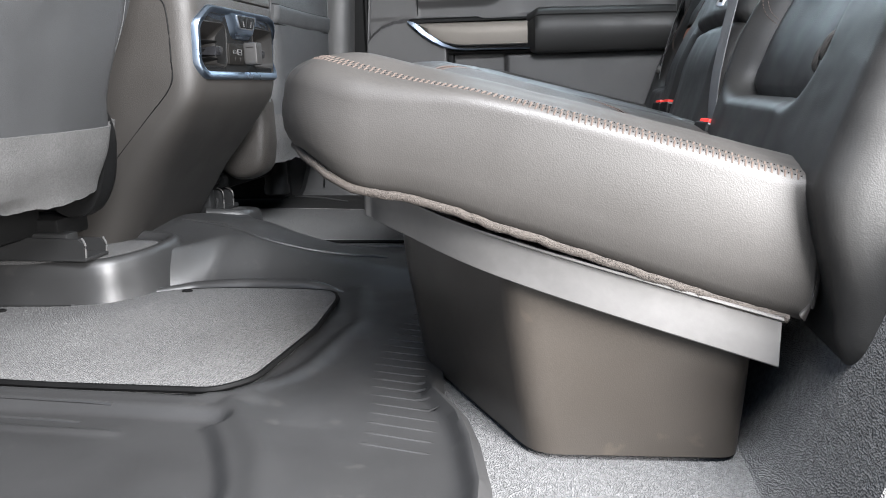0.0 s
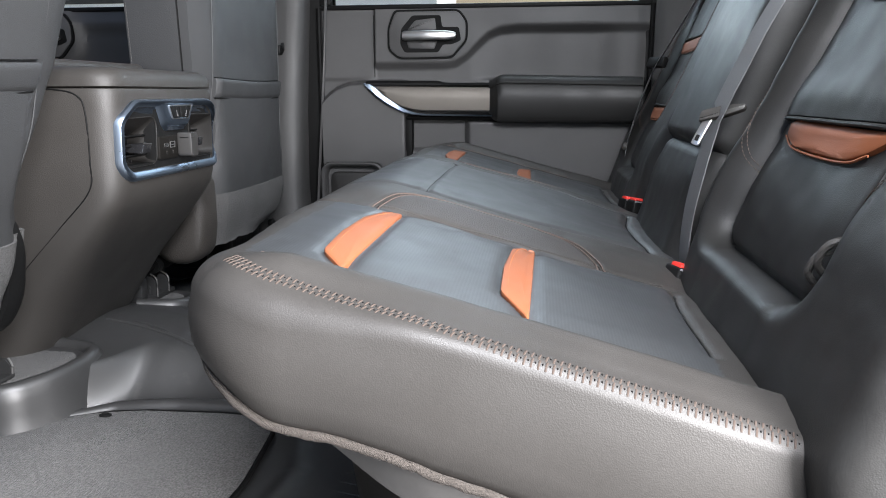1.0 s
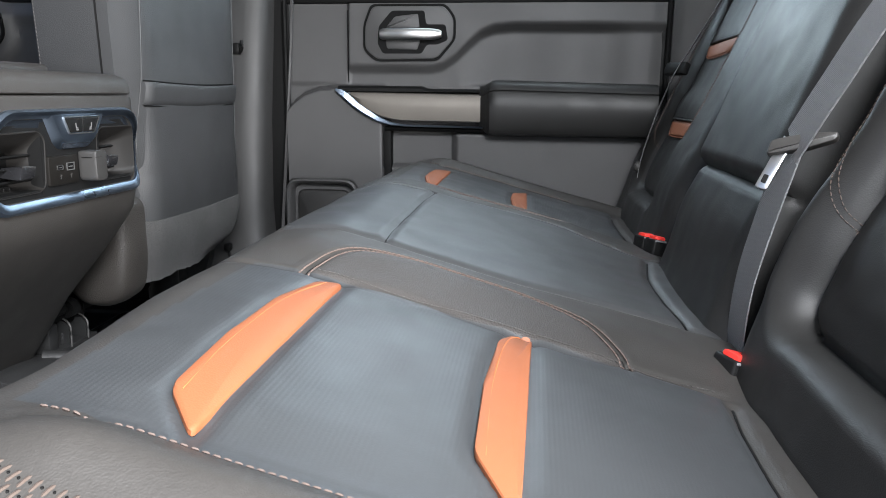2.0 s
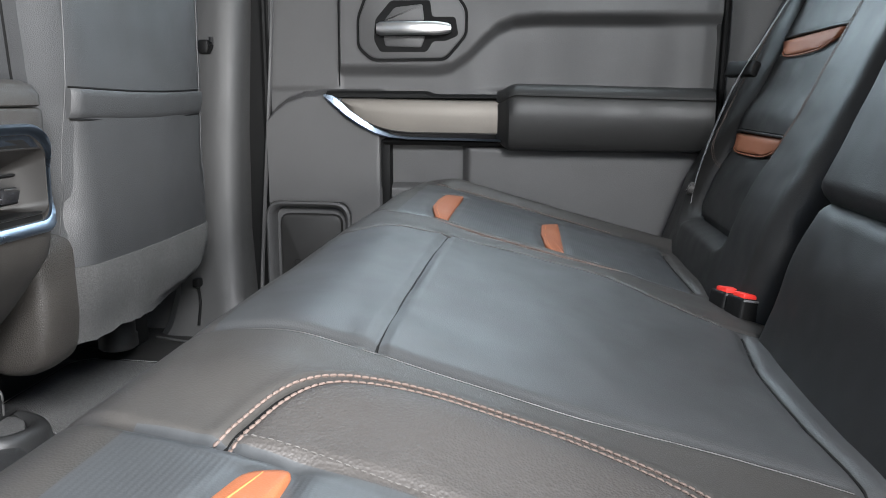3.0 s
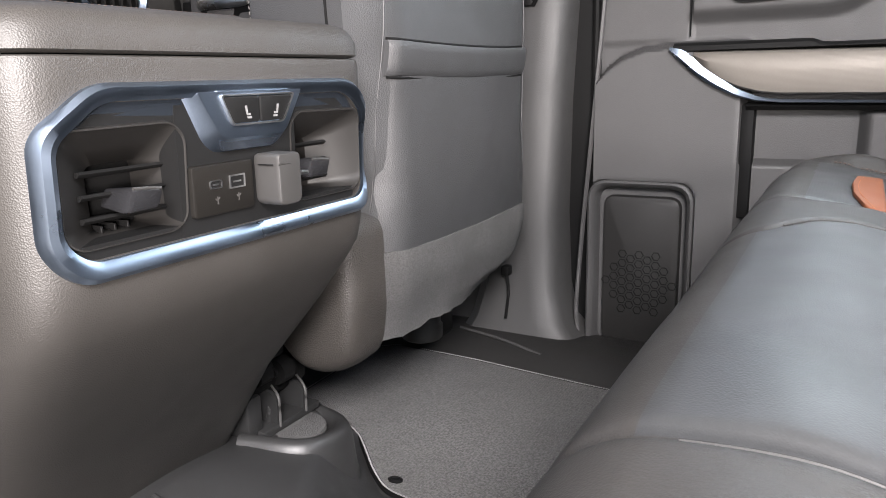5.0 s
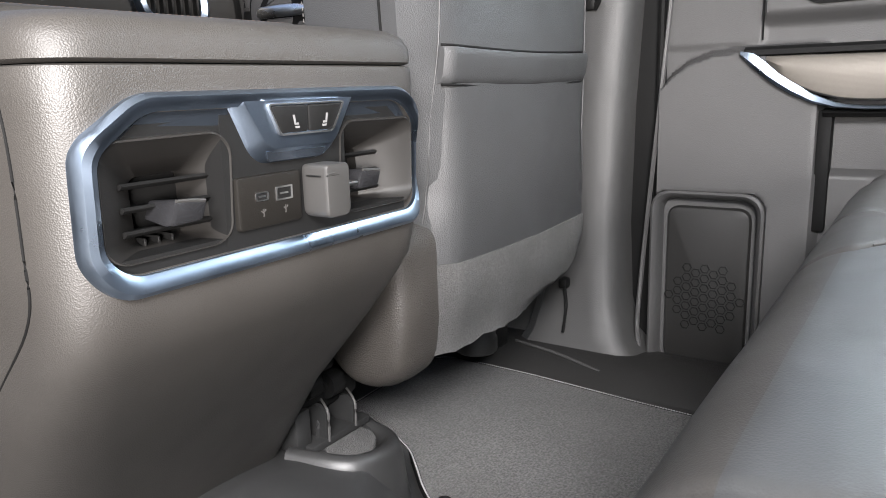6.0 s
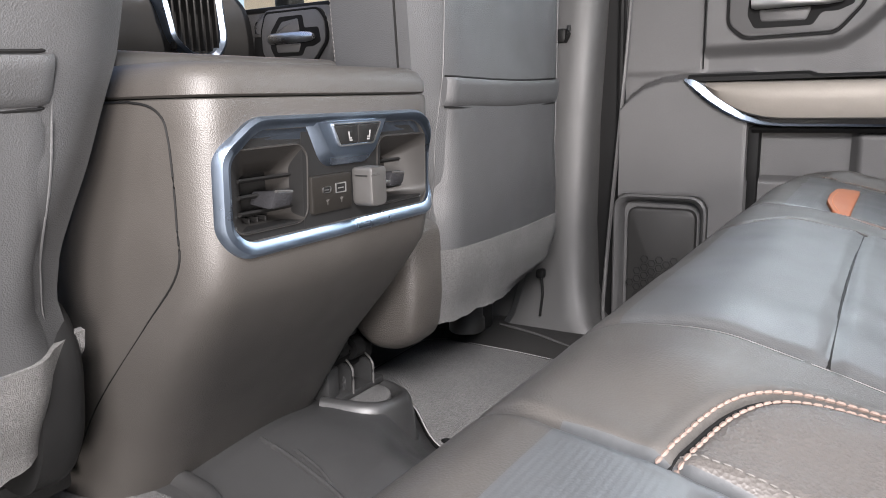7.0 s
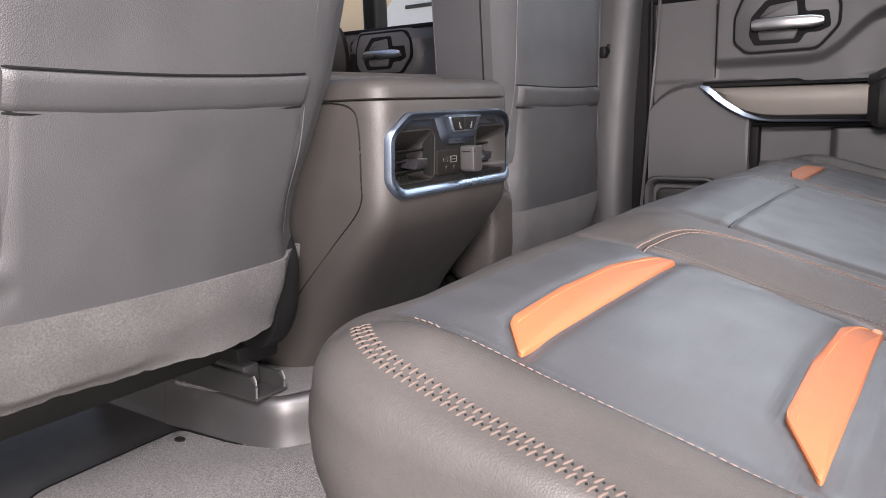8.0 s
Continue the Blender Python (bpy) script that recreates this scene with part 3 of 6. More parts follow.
# ---- seat rail feet ----
foot = thing("seat_bracket", (-0.67, -0.28, 0.088), "dark steel seat rail foot bolted to the floor", "bracket")
bm = bmesh.new()
box(bm, (-0.80, -0.332, 0.088), (-0.600, -0.272, 0.094), 0.002)
part("base_plate", bm, STEEL_DARK, foot)
for y0, y1, hh in ((-0.332, -0.326, 0.124), (-0.279, -0.274, 0.116)):
    bm = bmesh.new()
    loft(bm, [[(-0.80, y, 0.092), (-0.603, y, 0.092), (-0.602, y, hh - 0.008), (-0.610, y, hh), (-0.80, y, hh + 0.004)] for y in (y0, y1)])
    part("side_wall", bm, STEEL_DARK, foot)
    bm = bmesh.new()
    tube(bm, curve_through([(-0.6015, y0 + 0.003, 0.094), (-0.6005, y0 + 0.003, hh - 0.009), (-0.607, y0 + 0.005, hh + 0.001)], 10), 0.0017, 6)
    part("rail_lip", bm, STEEL, foot, "bright cut edge of the rail")
bm = bmesh.new()
box(bm, (-0.80, -0.318, 0.098), (-0.640, -0.288, 0.130), 0.004)
part("slider", bm, STEEL_DARK, foot)
bm = bmesh.new()
box(bm, (-0.80, -0.310, 0.120), (-0.660, -0.230, 0.152), 0.006)
part("cross_bar", bm, PLASTIC_DARK, foot)

foot = thing("seat_bracket", (-0.64, 0.17, 0.088), "dark steel seat rail latch with bright hooks", "bracket")
bm = bmesh.new()
box(bm, (-0.72, 0.125, 0.086), (-0.602, 0.226, 0.096), 0.002)
part("base_plate", bm, STEEL_DARK, foot)
for y0, zt in ((0.150, 0.134), (0.197, 0.128)):
    bm = bmesh.new()
    loft(bm, [[(-0.72, y, 0.09), (-0.604, y, 0.09), (-0.603, y, zt - 0.008), (-0.613, y, zt), (-0.72, y, zt + 0.008)] for y in (y0, y0 + 0.005)])
    part("side_wall", bm, STEEL_DARK, foot)
    bm = bmesh.new()
    tube(bm, curve_through([(-0.602, y0 + 0.0025, 0.092), (-0.601, y0 + 0.0025, zt - 0.010), (-0.606, y0 + 0.0035, zt), (-0.622, y0 + 0.012, zt + 0.004)], 12), 0.0016, 6)
    part("hook", bm, STEEL, foot, "bright steel hook edge")
bm = bmesh.new()
box(bm, (-0.72, 0.112, 0.088), (-0.612, 0.136, 0.138), 0.004, 2)
part("channel", bm, STEEL_DARK, foot, "dark steel rail channel")
bm = bmesh.new()
tube(bm, curve_through([(-0.618, 0.150, 0.094), (-0.616, 0.152, 0.112), (-0.622, 0.158, 0.126), (-0.64, 0.160, 0.130)], 10), 0.0035, 6)
part("spring", bm, STEEL_DARK, foot)
for q in ((-0.616, 0.140, 0.160, 0.013), (-0.618, 0.176, 0.152, 0.016), (-0.616, 0.160, 0.184, 0.012)):
    bm = bmesh.new()
    tube(bm, [(q[0], q[1] - 0.010, q[2]), (q[0], q[1] + 0.010, q[2])], q[3], 14)
    tube(bm, [(q[0], q[1] - 0.014, q[2]), (q[0], q[1] + 0.014, q[2])], q[3] * 0.4, 10)
    part("pivot", bm, PLASTIC_DARK, foot)
bm = bmesh.new()
loft(bm, [[(-0.72, y, 0.135), (-0.620, y, 0.135), (-0.614, y, 0.150), (-0.628, y, 0.185), (-0.665, y, 0.212), (-0.72, y, 0.215)] for y in (0.118, 0.142, 0.182)])
part("latch_housing", bm, PLASTIC_DARK, foot)
bm = bmesh.new()
box(bm, (-0.72, 0.160, 0.118), (-0.624, 0.235, 0.152), 0.010, 3)
part("motor", bm, PLASTIC_DARK, foot)

# ---- rear bench: cushion ----
MID = -0.027
CUSHION_NEAR, CUSHION_FAR = -0.742, 0.70
INSERT_OUT, INSERT_IN = -0.650, -0.355
ARC = [(p.x, p.y) for p in curve_through([(-0.034, -0.357, 0), (-0.022, -0.317, 0), (-0.003, -0.290, 0), (0.030, -0.275, 0), (0.070, -0.270, 0), (0.138, -0.272, 0), (0.200, -0.290, 0), (0.228, -0.325, 0), (0.238, -0.357, 0)], 34)]
BAR_FRONT = [(-0.023, -0.610), (0.003, -0.643), (0.002, -0.362), (-0.015, -0.374), (-0.026, -0.440), (-0.028, -0.524)]
BAR_REAR = [(0.129, -0.581), (0.155, -0.632), (0.159, -0.354), (0.145, -0.358), (0.133, -0.388), (0.127, -0.481)]
CROSS = [(0.010, -0.232), (0.008, -0.05), (0.010, 0.155)]
REAR_SEAM = [(0.318, -0.372), (0.312, -0.42), (0.310, -0.50), (0.312, -0.59)]
CENTRE_REAR = [(0.315, 0.08), (0.302, -0.024), (0.304, -0.13), (0.312, -0.22)]


def far_bar(bar):
    return [(a - 0.012, 0.305 - 0.80 * (b + 0.362)) for a, b in bar]


def mirror_y(y):
    return y if y < MID else 2 * MID - y


FAR_BARS = (far_bar(BAR_FRONT), far_bar(BAR_REAR))


def centre_edge(x, side):
    """The seam at each side of the middle place."""
    if side < 0:
        return -0.231 + 0.009 * smooth(0.10, 0.24, x)
    return lerp([(-0.09, 0.105), (-0.06, 0.13), (0.01, 0.155), (0.09, 0.182), (0.19, 0.184), (0.23, 0.140), (0.30, 0.098)], x)


def seat_top(x, y, bars=True):
    m = mirror_y(y)
    z = 0.355 - 0.264 * x - 1.2 * max(0.0, -0.02 - x) ** 2
    z += (0.014 * smooth(INSERT_IN - 0.01, INSERT_IN + 0.08, m) + 0.003 * smooth(-0.25, -0.19, m)) * smooth(-0.13, -0.03, x)
    z -= 0.004 * bell(y - centre_edge(x, -1), 0.005) + 0.004 * bell(y - centre_edge(x, 1), 0.005)
    crown = smooth(INSERT_OUT - 0.01, INSERT_OUT + 0.06, m) * smooth(INSERT_IN + 0.01, INSERT_IN - 0.06, m) * smooth(-0.08, 0.0, x)
    z += 0.004 * crown
    z += 0.0165 * bell(m + 0.683, 0.0245) * smooth(-0.10, -0.02, x) * smooth(0.42, 0.36, x)
    z += 0.0075 * smooth(-0.688, -0.715, m) * smooth(-0.02, 0.10, x)
    if x < 0.27:
        z -= 0.0035 * bell(m - INSERT_OUT + 0.06 * smooth(-0.02, -0.12, x), 0.004) * smooth(0.27, 0.23, x)
    z -= 0.004 * bell(m - INSERT_IN - 0.004 * math.sin(x * 30), 0.004) * smooth(0.33, 0.31, x)
    if -0.06 < x < 0.26 and -0.37 < m < -0.25:
        d = distance_to(ARC, (x, m))
        z -= 0.003 * bell(d, 0.003) - 0.0012 * bell(d - 0.007, 0.004)
        if inside(ARC, x, m):
            z += 0.003 * smooth(0, 0.02, d)
    if abs(x - 0.009) < 0.03 and -0.235 < y < 0.16:
        z -= 0.0045 * bell(distance_to(CROSS, (x, y)), 0.0034) - 0.002 * bell(x - 0.009, 0.016)
    if x > 0.28:
        if m < -0.36:
            z -= 0.005 * bell(distance_to(REAR_SEAM, (x, m)), 0.006)
        elif m > -0.24:
            z -= 0.005 * bell(distance_to(CENTRE_REAR, (x, y)), 0.006)
    if bars and -0.06 < x < 0.19 and -0.67 < m < -0.33:
        for bar in (BAR_FRONT, BAR_REAR) if y < MID else FAR_BARS:
            d = distance_to(bar + bar[:1], (x, y))
            if d < 0.03:
                z -= 0.0032 * bell(d, 0.0055)
    z += 0.0012 * math.sin(19 * x + 7 * y) * math.sin(13 * y + 2) + 0.0008 * noise.noise((x * 25, y * 25, 0.3))
    return z


NOSE, TURN_R = -0.118, 0.098


def nose(v):
    """The front edge, a little further forward at the middle place."""
    return NOSE - 0.013 * smooth(-0.62, -0.42, v) * smooth(0.66, 0.46, v)


def wall_reach(u):
    """How deep the side wall of the cushion hangs, as a share of its usual depth."""
    return 0.68 + 0.38 * smooth(-0.12, -0.02, u) + 0.17 * smooth(0.0, 0.10, u) + 0.11 * smooth(-0.05, 0.10, u) + 0.20 * smooth(0.02, 0.30, u)


def cushion_front(v):
    k = 0.0
    for d in (v - CUSHION_NEAR, CUSHION_FAR - v):
        if d < TURN_R:
            k = max(k, TURN_R - math.sqrt(max(0.0, TURN_R ** 2 - (TURN_R - d) ** 2)))
    return nose(v) + k


def cushion_rim(u, v):
    """How far the cover rolls down towards the edge of the cushion."""
    e = min(v - CUSHION_NEAR, CUSHION_FAR - v)
    r = 0.030 - 0.015 * smooth(-0.05, 0.08, u) + 0.014 * smooth(0.02, 0.16, e) * smooth(0.0, -0.08, u)
    if u < NOSE + TURN_R and e < TURN_R:
        d = TURN_R - math.hypot(u - NOSE - TURN_R, e - TURN_R)
    else:
        d = min(u - nose(v), e)
    q = 1 - min(1.0, max(0.0, d / r))
    drop = r * (1 - math.sqrt(1 - q * q))
    soft = 0.007 + 0.013 * smooth(0.05, 0.15, v - CUSHION_NEAR)
    back = 1 - min(1.0, max(0.0, (cushion_rear(v) - u) / soft))
    return max(drop, soft * (1 - math.sqrt(1 - back * back)))


def cushion_rear(v):
    return 0.350 + 0.055 * smooth(CUSHION_NEAR + 0.02, CUSHION_NEAR + 0.15, v)


bench = thing("rear_bench", (0.2, MID, 0.0), "black leather rear bench seat with orange inserts and tan stitching", "bench seat")
turn = [TURN_R * (1 - math.cos(a)) for a in steps(0, math.pi / 2, 22)]
vlist = [CUSHION_NEAR + d for d in turn] + steps(CUSHION_NEAR + TURN_R + 0.004, CUSHION_FAR - TURN_R - 0.004, 330) + [CUSHION_FAR - d for d in turn[::-1]]
bm = pad(150, 0, cushion_front, cushion_rear, CUSHION_NEAR, CUSHION_FAR, seat_top, (),
         [(0.002, 0.010), (0.003, 0.025), (0.002, 0.045), (-0.002, 0.060), (-0.008, 0.068)], lambda u, v, h: (u, v, h), 0.45,
         reach=lambda u, v: wall_reach(u), rim=cushion_rim, vlist=vlist)


def cushion_piece(c):
    m = mirror_y(c.y)
    wall = c.z < seat_top(c.x, c.y) - 0.020
    if wall or c.x < -0.095:
        return "side_cover"
    if centre_edge(c.x, -1) < c.y < centre_edge(c.x, 1):
        return "centre_cover"
    if INSERT_OUT < m < INSERT_IN and -0.078 < c.x < 0.312:
        return "insert_near" if c.y < MID else "insert_far"
    if inside(ARC, c.x, m) and m > INSERT_IN:
        return "crescent_near" if c.y < MID else "crescent_far"
    return "side_cover"


for key, b in split(bm, cushion_piece).items():
    mat = {"side_cover": LEATHER, "centre_cover": LEATHER_SMOOTH}.get(key, RIBBED if "insert" in key else PERFORATED)
    lab = {"side_cover": "grained black leather cover", "centre_cover": "smooth charcoal leather centre"}.get(key, "ribbed charcoal leather insert" if "insert" in key else "perforated leather crescent")
    piece({"side_cover": "cushion_cover", "centre_cover": "centre_cover"}.get(key, "insert_panel" if "insert" in key else "crescent_panel"), b, mat, bench, lab)


NUP = Vector((0.264, 0, 1)).normalized()


def draped(poly, surf, lift, mat, parent, name, label):
    """An upholstered patch that lies on a surface; returns its seam line."""
    outline = [Vector((a, b, 0)) for a, b in rounded(poly, 0.008, 4)]
    mid = sum(outline, Vector()) / len(outline)
    bm = bmesh.new()
    rings = []
    for f, h in ((1.0, -0.002), (0.99, 0.3 * lift), (0.96, 0.8 * lift), (0.90, lift), (0.6, lift * 1.03), (0.3, lift * 1.05), (0.03, lift * 1.05)):
        ring = []
        for p in outline:
            q = mid + (p - mid) * f
            if f > 0.85:
                d = (mid - p)
                q = p + d.normalized() * min(d.length, (1 - f) * 0.06)
            ring.append(surf(q.x, q.y, h))
        rings.append(ring)
    loft(bm, rings)
    part(name, bm, mat, parent, label)


for flip in (False, True):
    for bar in (BAR_FRONT, BAR_REAR):
        poly = far_bar(bar) if flip else bar
        draped(poly, lambda x, y, h: (x, y, seat_top(x, y, False) - 0.0003 + h), 0.0019, ORANGE, bench, "orange_insert", "orange leather insert")
        bm = bmesh.new()
        front = [poly[0], poly[5], poly[4], poly[3]]
        line = curve_through([(a + 0.0065, b, 0) for a, b in front], 40)
        tube(bm, [(p.x, p.y, seat_top(p.x, p.y, False) + 0.0012) for p in line], 0.0006, 5)
        part("stitching", bm, THREAD_RUST, bench, "rust thread on the orange insert", kind="stuff")

def side_seam_line(off):
    c = (NOSE + TURN_R, CUSHION_NEAR + TURN_R)
    r = TURN_R - off - 0.0205
    line = [(c[0] - r * math.sin(a), c[1] - r * math.cos(a)) for a in steps(radians(52), 0, 18)]
    line += [(x, CUSHION_NEAR + off + 0.0205 * (1 - smooth(-0.05, 0.17, x)) / (1 - smooth(-0.05, 0.17, c[0]))) for x in steps(c[0] + 0.005, 0.338, 90)]
    return line


for off, turn_deg in ((0.0055, 74), (0.0115, 74)):
    threads, holes = bmesh.new(), bmesh.new()
    line = [Vector((x, y, 0)) for x, y in side_seam_line(off)]
    run, at = 0.0, 0.0
    for p, q in zip(line, line[1:]):
        step = (q - p).length
        d = (q - p) / step
        side = Vector((-d.y, d.x, 0))
        while at < run + step:
            c = p + d * (at - run)
            w = d * math.cos(radians(turn_deg)) + side * math.sin(radians(turn_deg))
            ends = [c + w * k for k in (-0.0028, -0.0020, 0, 0.0020, 0.0028)]
            tube(threads, [(e.x, e.y, seat_top(e.x, e.y) - cushion_rim(e.x, e.y) + f) for e, f in zip(ends, (-0.0008, -0.0003, -0.0001, -0.0003, -0.0008))], 0.0009, 6)
            for k in (0.0026,):
                e = c + d * k
                z = seat_top(e.x, e.y) - cushion_rim(e.x, e.y)
                tube(holes, [(e.x, e.y, z - 0.001), (e.x, e.y, z + 0.0006)], 0.0006, 6, up=Vector((1, 0, 0)))
            at += 0.0050
        run += step
    part("stitching", threads, THREAD_PALE, bench, "row of pale tan thread along the side seam", kind="stuff")
    part("seam_perforation", holes, RUBBER_EDGE, bench, "dark needle holes along the side seam", kind="stuff")
bm = bmesh.new()
for k in (-0.0036, 0.0036):
    arc3 = []
    for i, (x, y) in enumerate(ARC):
        a, b = Vector(ARC[max(0, i - 1)]), Vector(ARC[min(len(ARC) - 1, i + 1)])
        t = (b - a).normalized()
        x2, y2 = x - t.y * k, y + t.x * k
        arc3.append((x2, y2))
    for flip in (False, True):
        stitches(bm, [(x, 2 * MID - y if flip else y, seat_top(x, 2 * MID - y if flip else y)) for x, y in arc3], 0.0046, 0.0043, 0.00115, NUP)
part("stitching", bm, THREAD, bench, "tan thread along the curved seam", kind="stuff")
for flip in (False, True):
    bm = bmesh.new()
    line = [(x, 2 * MID - y if flip else y) for x, y in ARC]
    tube(bm, [(x, y, seat_top(x, y) + 0.0004) for x, y in line], 0.0013, 6)
    part("fold_seam", bm, RUBBER_EDGE, bench, "dark fold between leather panels")
bm, tan = bmesh.new(), bmesh.new()
for y in (INSERT_OUT - 0.004, 2 * MID - INSERT_OUT + 0.004):
    stitches(tan, [(x, y, seat_top(x, y)) for x in steps(-0.06, 0.235, 60)], 0.0052, 0.0038, 0.0009, NUP)
for y, end in ((INSERT_IN + 0.006, 0.31), (2 * MID - INSERT_IN - 0.006, 0.31)):
    stitches(bm, [(x, y, seat_top(x, y)) for x in steps(-0.03, end, 60)], 0.0042, 0.0030, 0.0005, NUP)
part("stitching", bm, THREAD_GREY, bench, "grey thread along the flat seams", kind="stuff")
part("stitching", tan, THREAD, bench, "tan thread along the outer insert seam", kind="stuff")

for side in (-1, 1):
    bm = bmesh.new()
    tube(bm, [(x, centre_edge(x, side) + side * 0.004, seat_top(x, centre_edge(x, side) + side * 0.004) + 0.0002) for x in steps(-0.08, 0.30, 70)], 0.0009, 6)
    part("piping", bm, SILICONE, bench, "thin grey piping beside the centre panel")
for seam in (CROSS, REAR_SEAM, CENTRE_REAR, [(a, 2 * MID - b) for a, b in REAR_SEAM]):
    bm = bmesh.new()
    line = curve_through([(a, b, 0) for a, b in seam], 40)
    tube(bm, [(p.x, p.y, seat_top(p.x, p.y) + 0.0002) for p in line], 0.0014, 6)
    part("fold_seam", bm, RUBBER_EDGE, bench, "dark fold between leather panels")

# felt edge and piping under the cushion
rim = [(nose(y) + 0.008, y) for y in steps(0.60, CUSHION_NEAR + TURN_R, 60)]
rim += [(NOSE + TURN_R - (TURN_R - 0.008) * math.cos(a), CUSHION_NEAR + TURN_R - (TURN_R - 0.008) * math.sin(a)) for a in steps(0, math.pi / 2, 12)[1:]]
rim += [(x, CUSHION_NEAR + 0.008) for x in steps(NOSE + TURN_R + 0.01, 0.335, 40)]
bm = bmesh.new()
random.seed(4)
line = []
for x, y in rim:
    ex, ey = (cushion_front(y), y) if y > CUSHION_NEAR + 0.03 else (x, CUSHION_NEAR)
    z = seat_top(ex, ey) - cushion_rim(ex + 1e-5, ey + 1e-5) - 0.070 * wall_reach(ex)
    line.append((x, y + random.uniform(-1, 1) * 0.0008, z + random.uniform(-1, 1) * 0.0008))
tube(bm, line, lambda t: 0.0046 - 0.0008 * smooth(0.55, 0.95, t) + 0.0003 * noise.noise((t * 90, 0.3, 0.7)), 10)
felt = part("felt_edge", bm, FELT, bench, "frayed grey felt edge under the cushion")
bm = bmesh.new()
for i in range(len(line) - 1):
    a, b = Vector(line[i]), Vector(line[i + 1])
    d = (b - a).normalized()
    out = Vector((-d.y, d.x, 0)) * (-1 if i < 400 else 1)
    for k in range(26):
        q = random.uniform(-1.1, 1.1)
        way = out * math.cos(q) - Vector((0, 0, 1)) * math.sin(q)
        root = a.lerp(b, random.random()) + way * 0.0030
        tip = root + way * random.uniform(0.001, 0.0026) + d * random.uniform(-0.002, 0.002)
        side = d * 0.00035
        loft(bm, [[root - side, root + side, root + way.cross(d) * 0.0005], [tip - side * 0.3, tip + side * 0.3, tip + way.cross(d) * 0.00012]])
part("fray", bm, FELT, felt, kind="stuff")
bm = bmesh.new()
tube(bm, [(0.349 + 0.004 * math.sin(3 * t), CUSHION_NEAR - 0.001 + 0.006 * t, 0.272 - 0.11 * t) for t in steps(0, 1, 14)], 0.0035, 8)
part("piping", bm, LEATHER, bench)

# seat pan with its steel side skirt
bm = bmesh.new()
path = curve_through([(0.33, -0.734, 0), (0.20, -0.725, 0), (0.11, -0.712, 0), (0.055, -0.693, 0), (0.0, -0.655, 0), (-0.045, -0.62, 0), (-0.06, -0.58, 0), (-0.062, -0.30, 0), (-0.062, 0.0, 0), (-0.062, 0.62, 0)], 90)
rings = []
for i, p in enumerate(path):
    d = (path[min(i + 1, 89)] - path[max(i - 1, 0)]).normalized()
    n = Vector((d.y, -d.x, 0)) * -1
    zt = 0.240 - 0.262 * p.x
    hgt = lerp([(-0.06, 0.040), (0.06, 0.040), (0.33, 0.046)], p.x)
    rings.append([p + n * a + Vector((0, 0, zt - hgt * b)) for a, b in ((0.008, 0.0), (0.002, 0.005), (-0.0005, 0.03), (-0.0018, 0.09), (-0.002, 0.5), (-0.0015, 0.97), (-0.0005, 1.0), (0.0008, 0.97), (0.0005, 0.12), (0.008, 0.05))])
cut = next(i for i, p in enumerate(path) if p.y > -0.52)
loft(bm, rings[:cut])
part("side_skirt", bm, STEEL, bench, "bare steel seat pan skirt")
bm = bmesh.new()
v = sheet(bm, steps(0.0, 0.34, 20), steps(-0.60, 0.66, 40), lambda x, y: (x, y, 0.232 - 0.262 * x))
thicken(bm, v, (0, 0, -0.012))
part("seat_pan", bm, STEEL_DARK, bench, "dark steel seat pan")

# storage box under the bench
bm = bmesh.new()


def box_ring(z):
    f = z / 0.21
    flare = 0.035 * f
    p = [(0.315 + flare * 0.3, -0.690 - flare * 0.5), (0.125 - 0.03 * f, -0.705 + 0.012 * f), (-0.035 - flare, -0.46), (-0.045 - flare, -0.30), (-0.045 - flare, 0.62), (0.315 + flare * 0.3, 0.62)]
    return [(a, b, z) for a, b in rounded(p, [0.022, 0.026, 0.05, 0.05, 0.03, 0.03], 5)]


rings = [[(a, b, 0.0) for a, b, z in box_ring(0.0)]] + [box_ring(z) for z in (0.004, 0.012, 0.05, 0.10, 0.13)]
top = [(a, b, min(0.215 - 0.262 * a, 0.23)) for a, b, z in box_ring(0.18)]
rings.append(top)
loft(bm, rings)
crate = thing("storage_box", (0.12, -0.1, 0.0), "dull black plastic storage box under the rear bench", "storage box")
part("tub", bm, PLASTIC_BOX, crate)
bm = bmesh.new()
edge = [(a + (a - 0.14) * 0.03, b + (b + 0.05) * 0.012, z - 0.004) for a, b, z in top]
tube(bm, edge + edge[:1], 0.006, 6)
part("rim", bm, PLASTIC_BOX, crate, "rolled rim of the box")

# ---- rear bench: backrests ----
BACK_AT = Vector((0.356, 0, 0.25))
BACK_UP, BACK_OUT = Vector((0.309, 0, 0.951)), Vector((-0.951, 0, 0.309))


def back_to(u, v, h):
    """The backrests lean further back above the lumbar fold."""
    p = BACK_AT + BACK_UP * u + BACK_OUT * (h - 0.10 * max(0.0, u - 0.10))
    return (p.x, v, p.z)


PANEL_W, FOLD = 0.287, 0.080


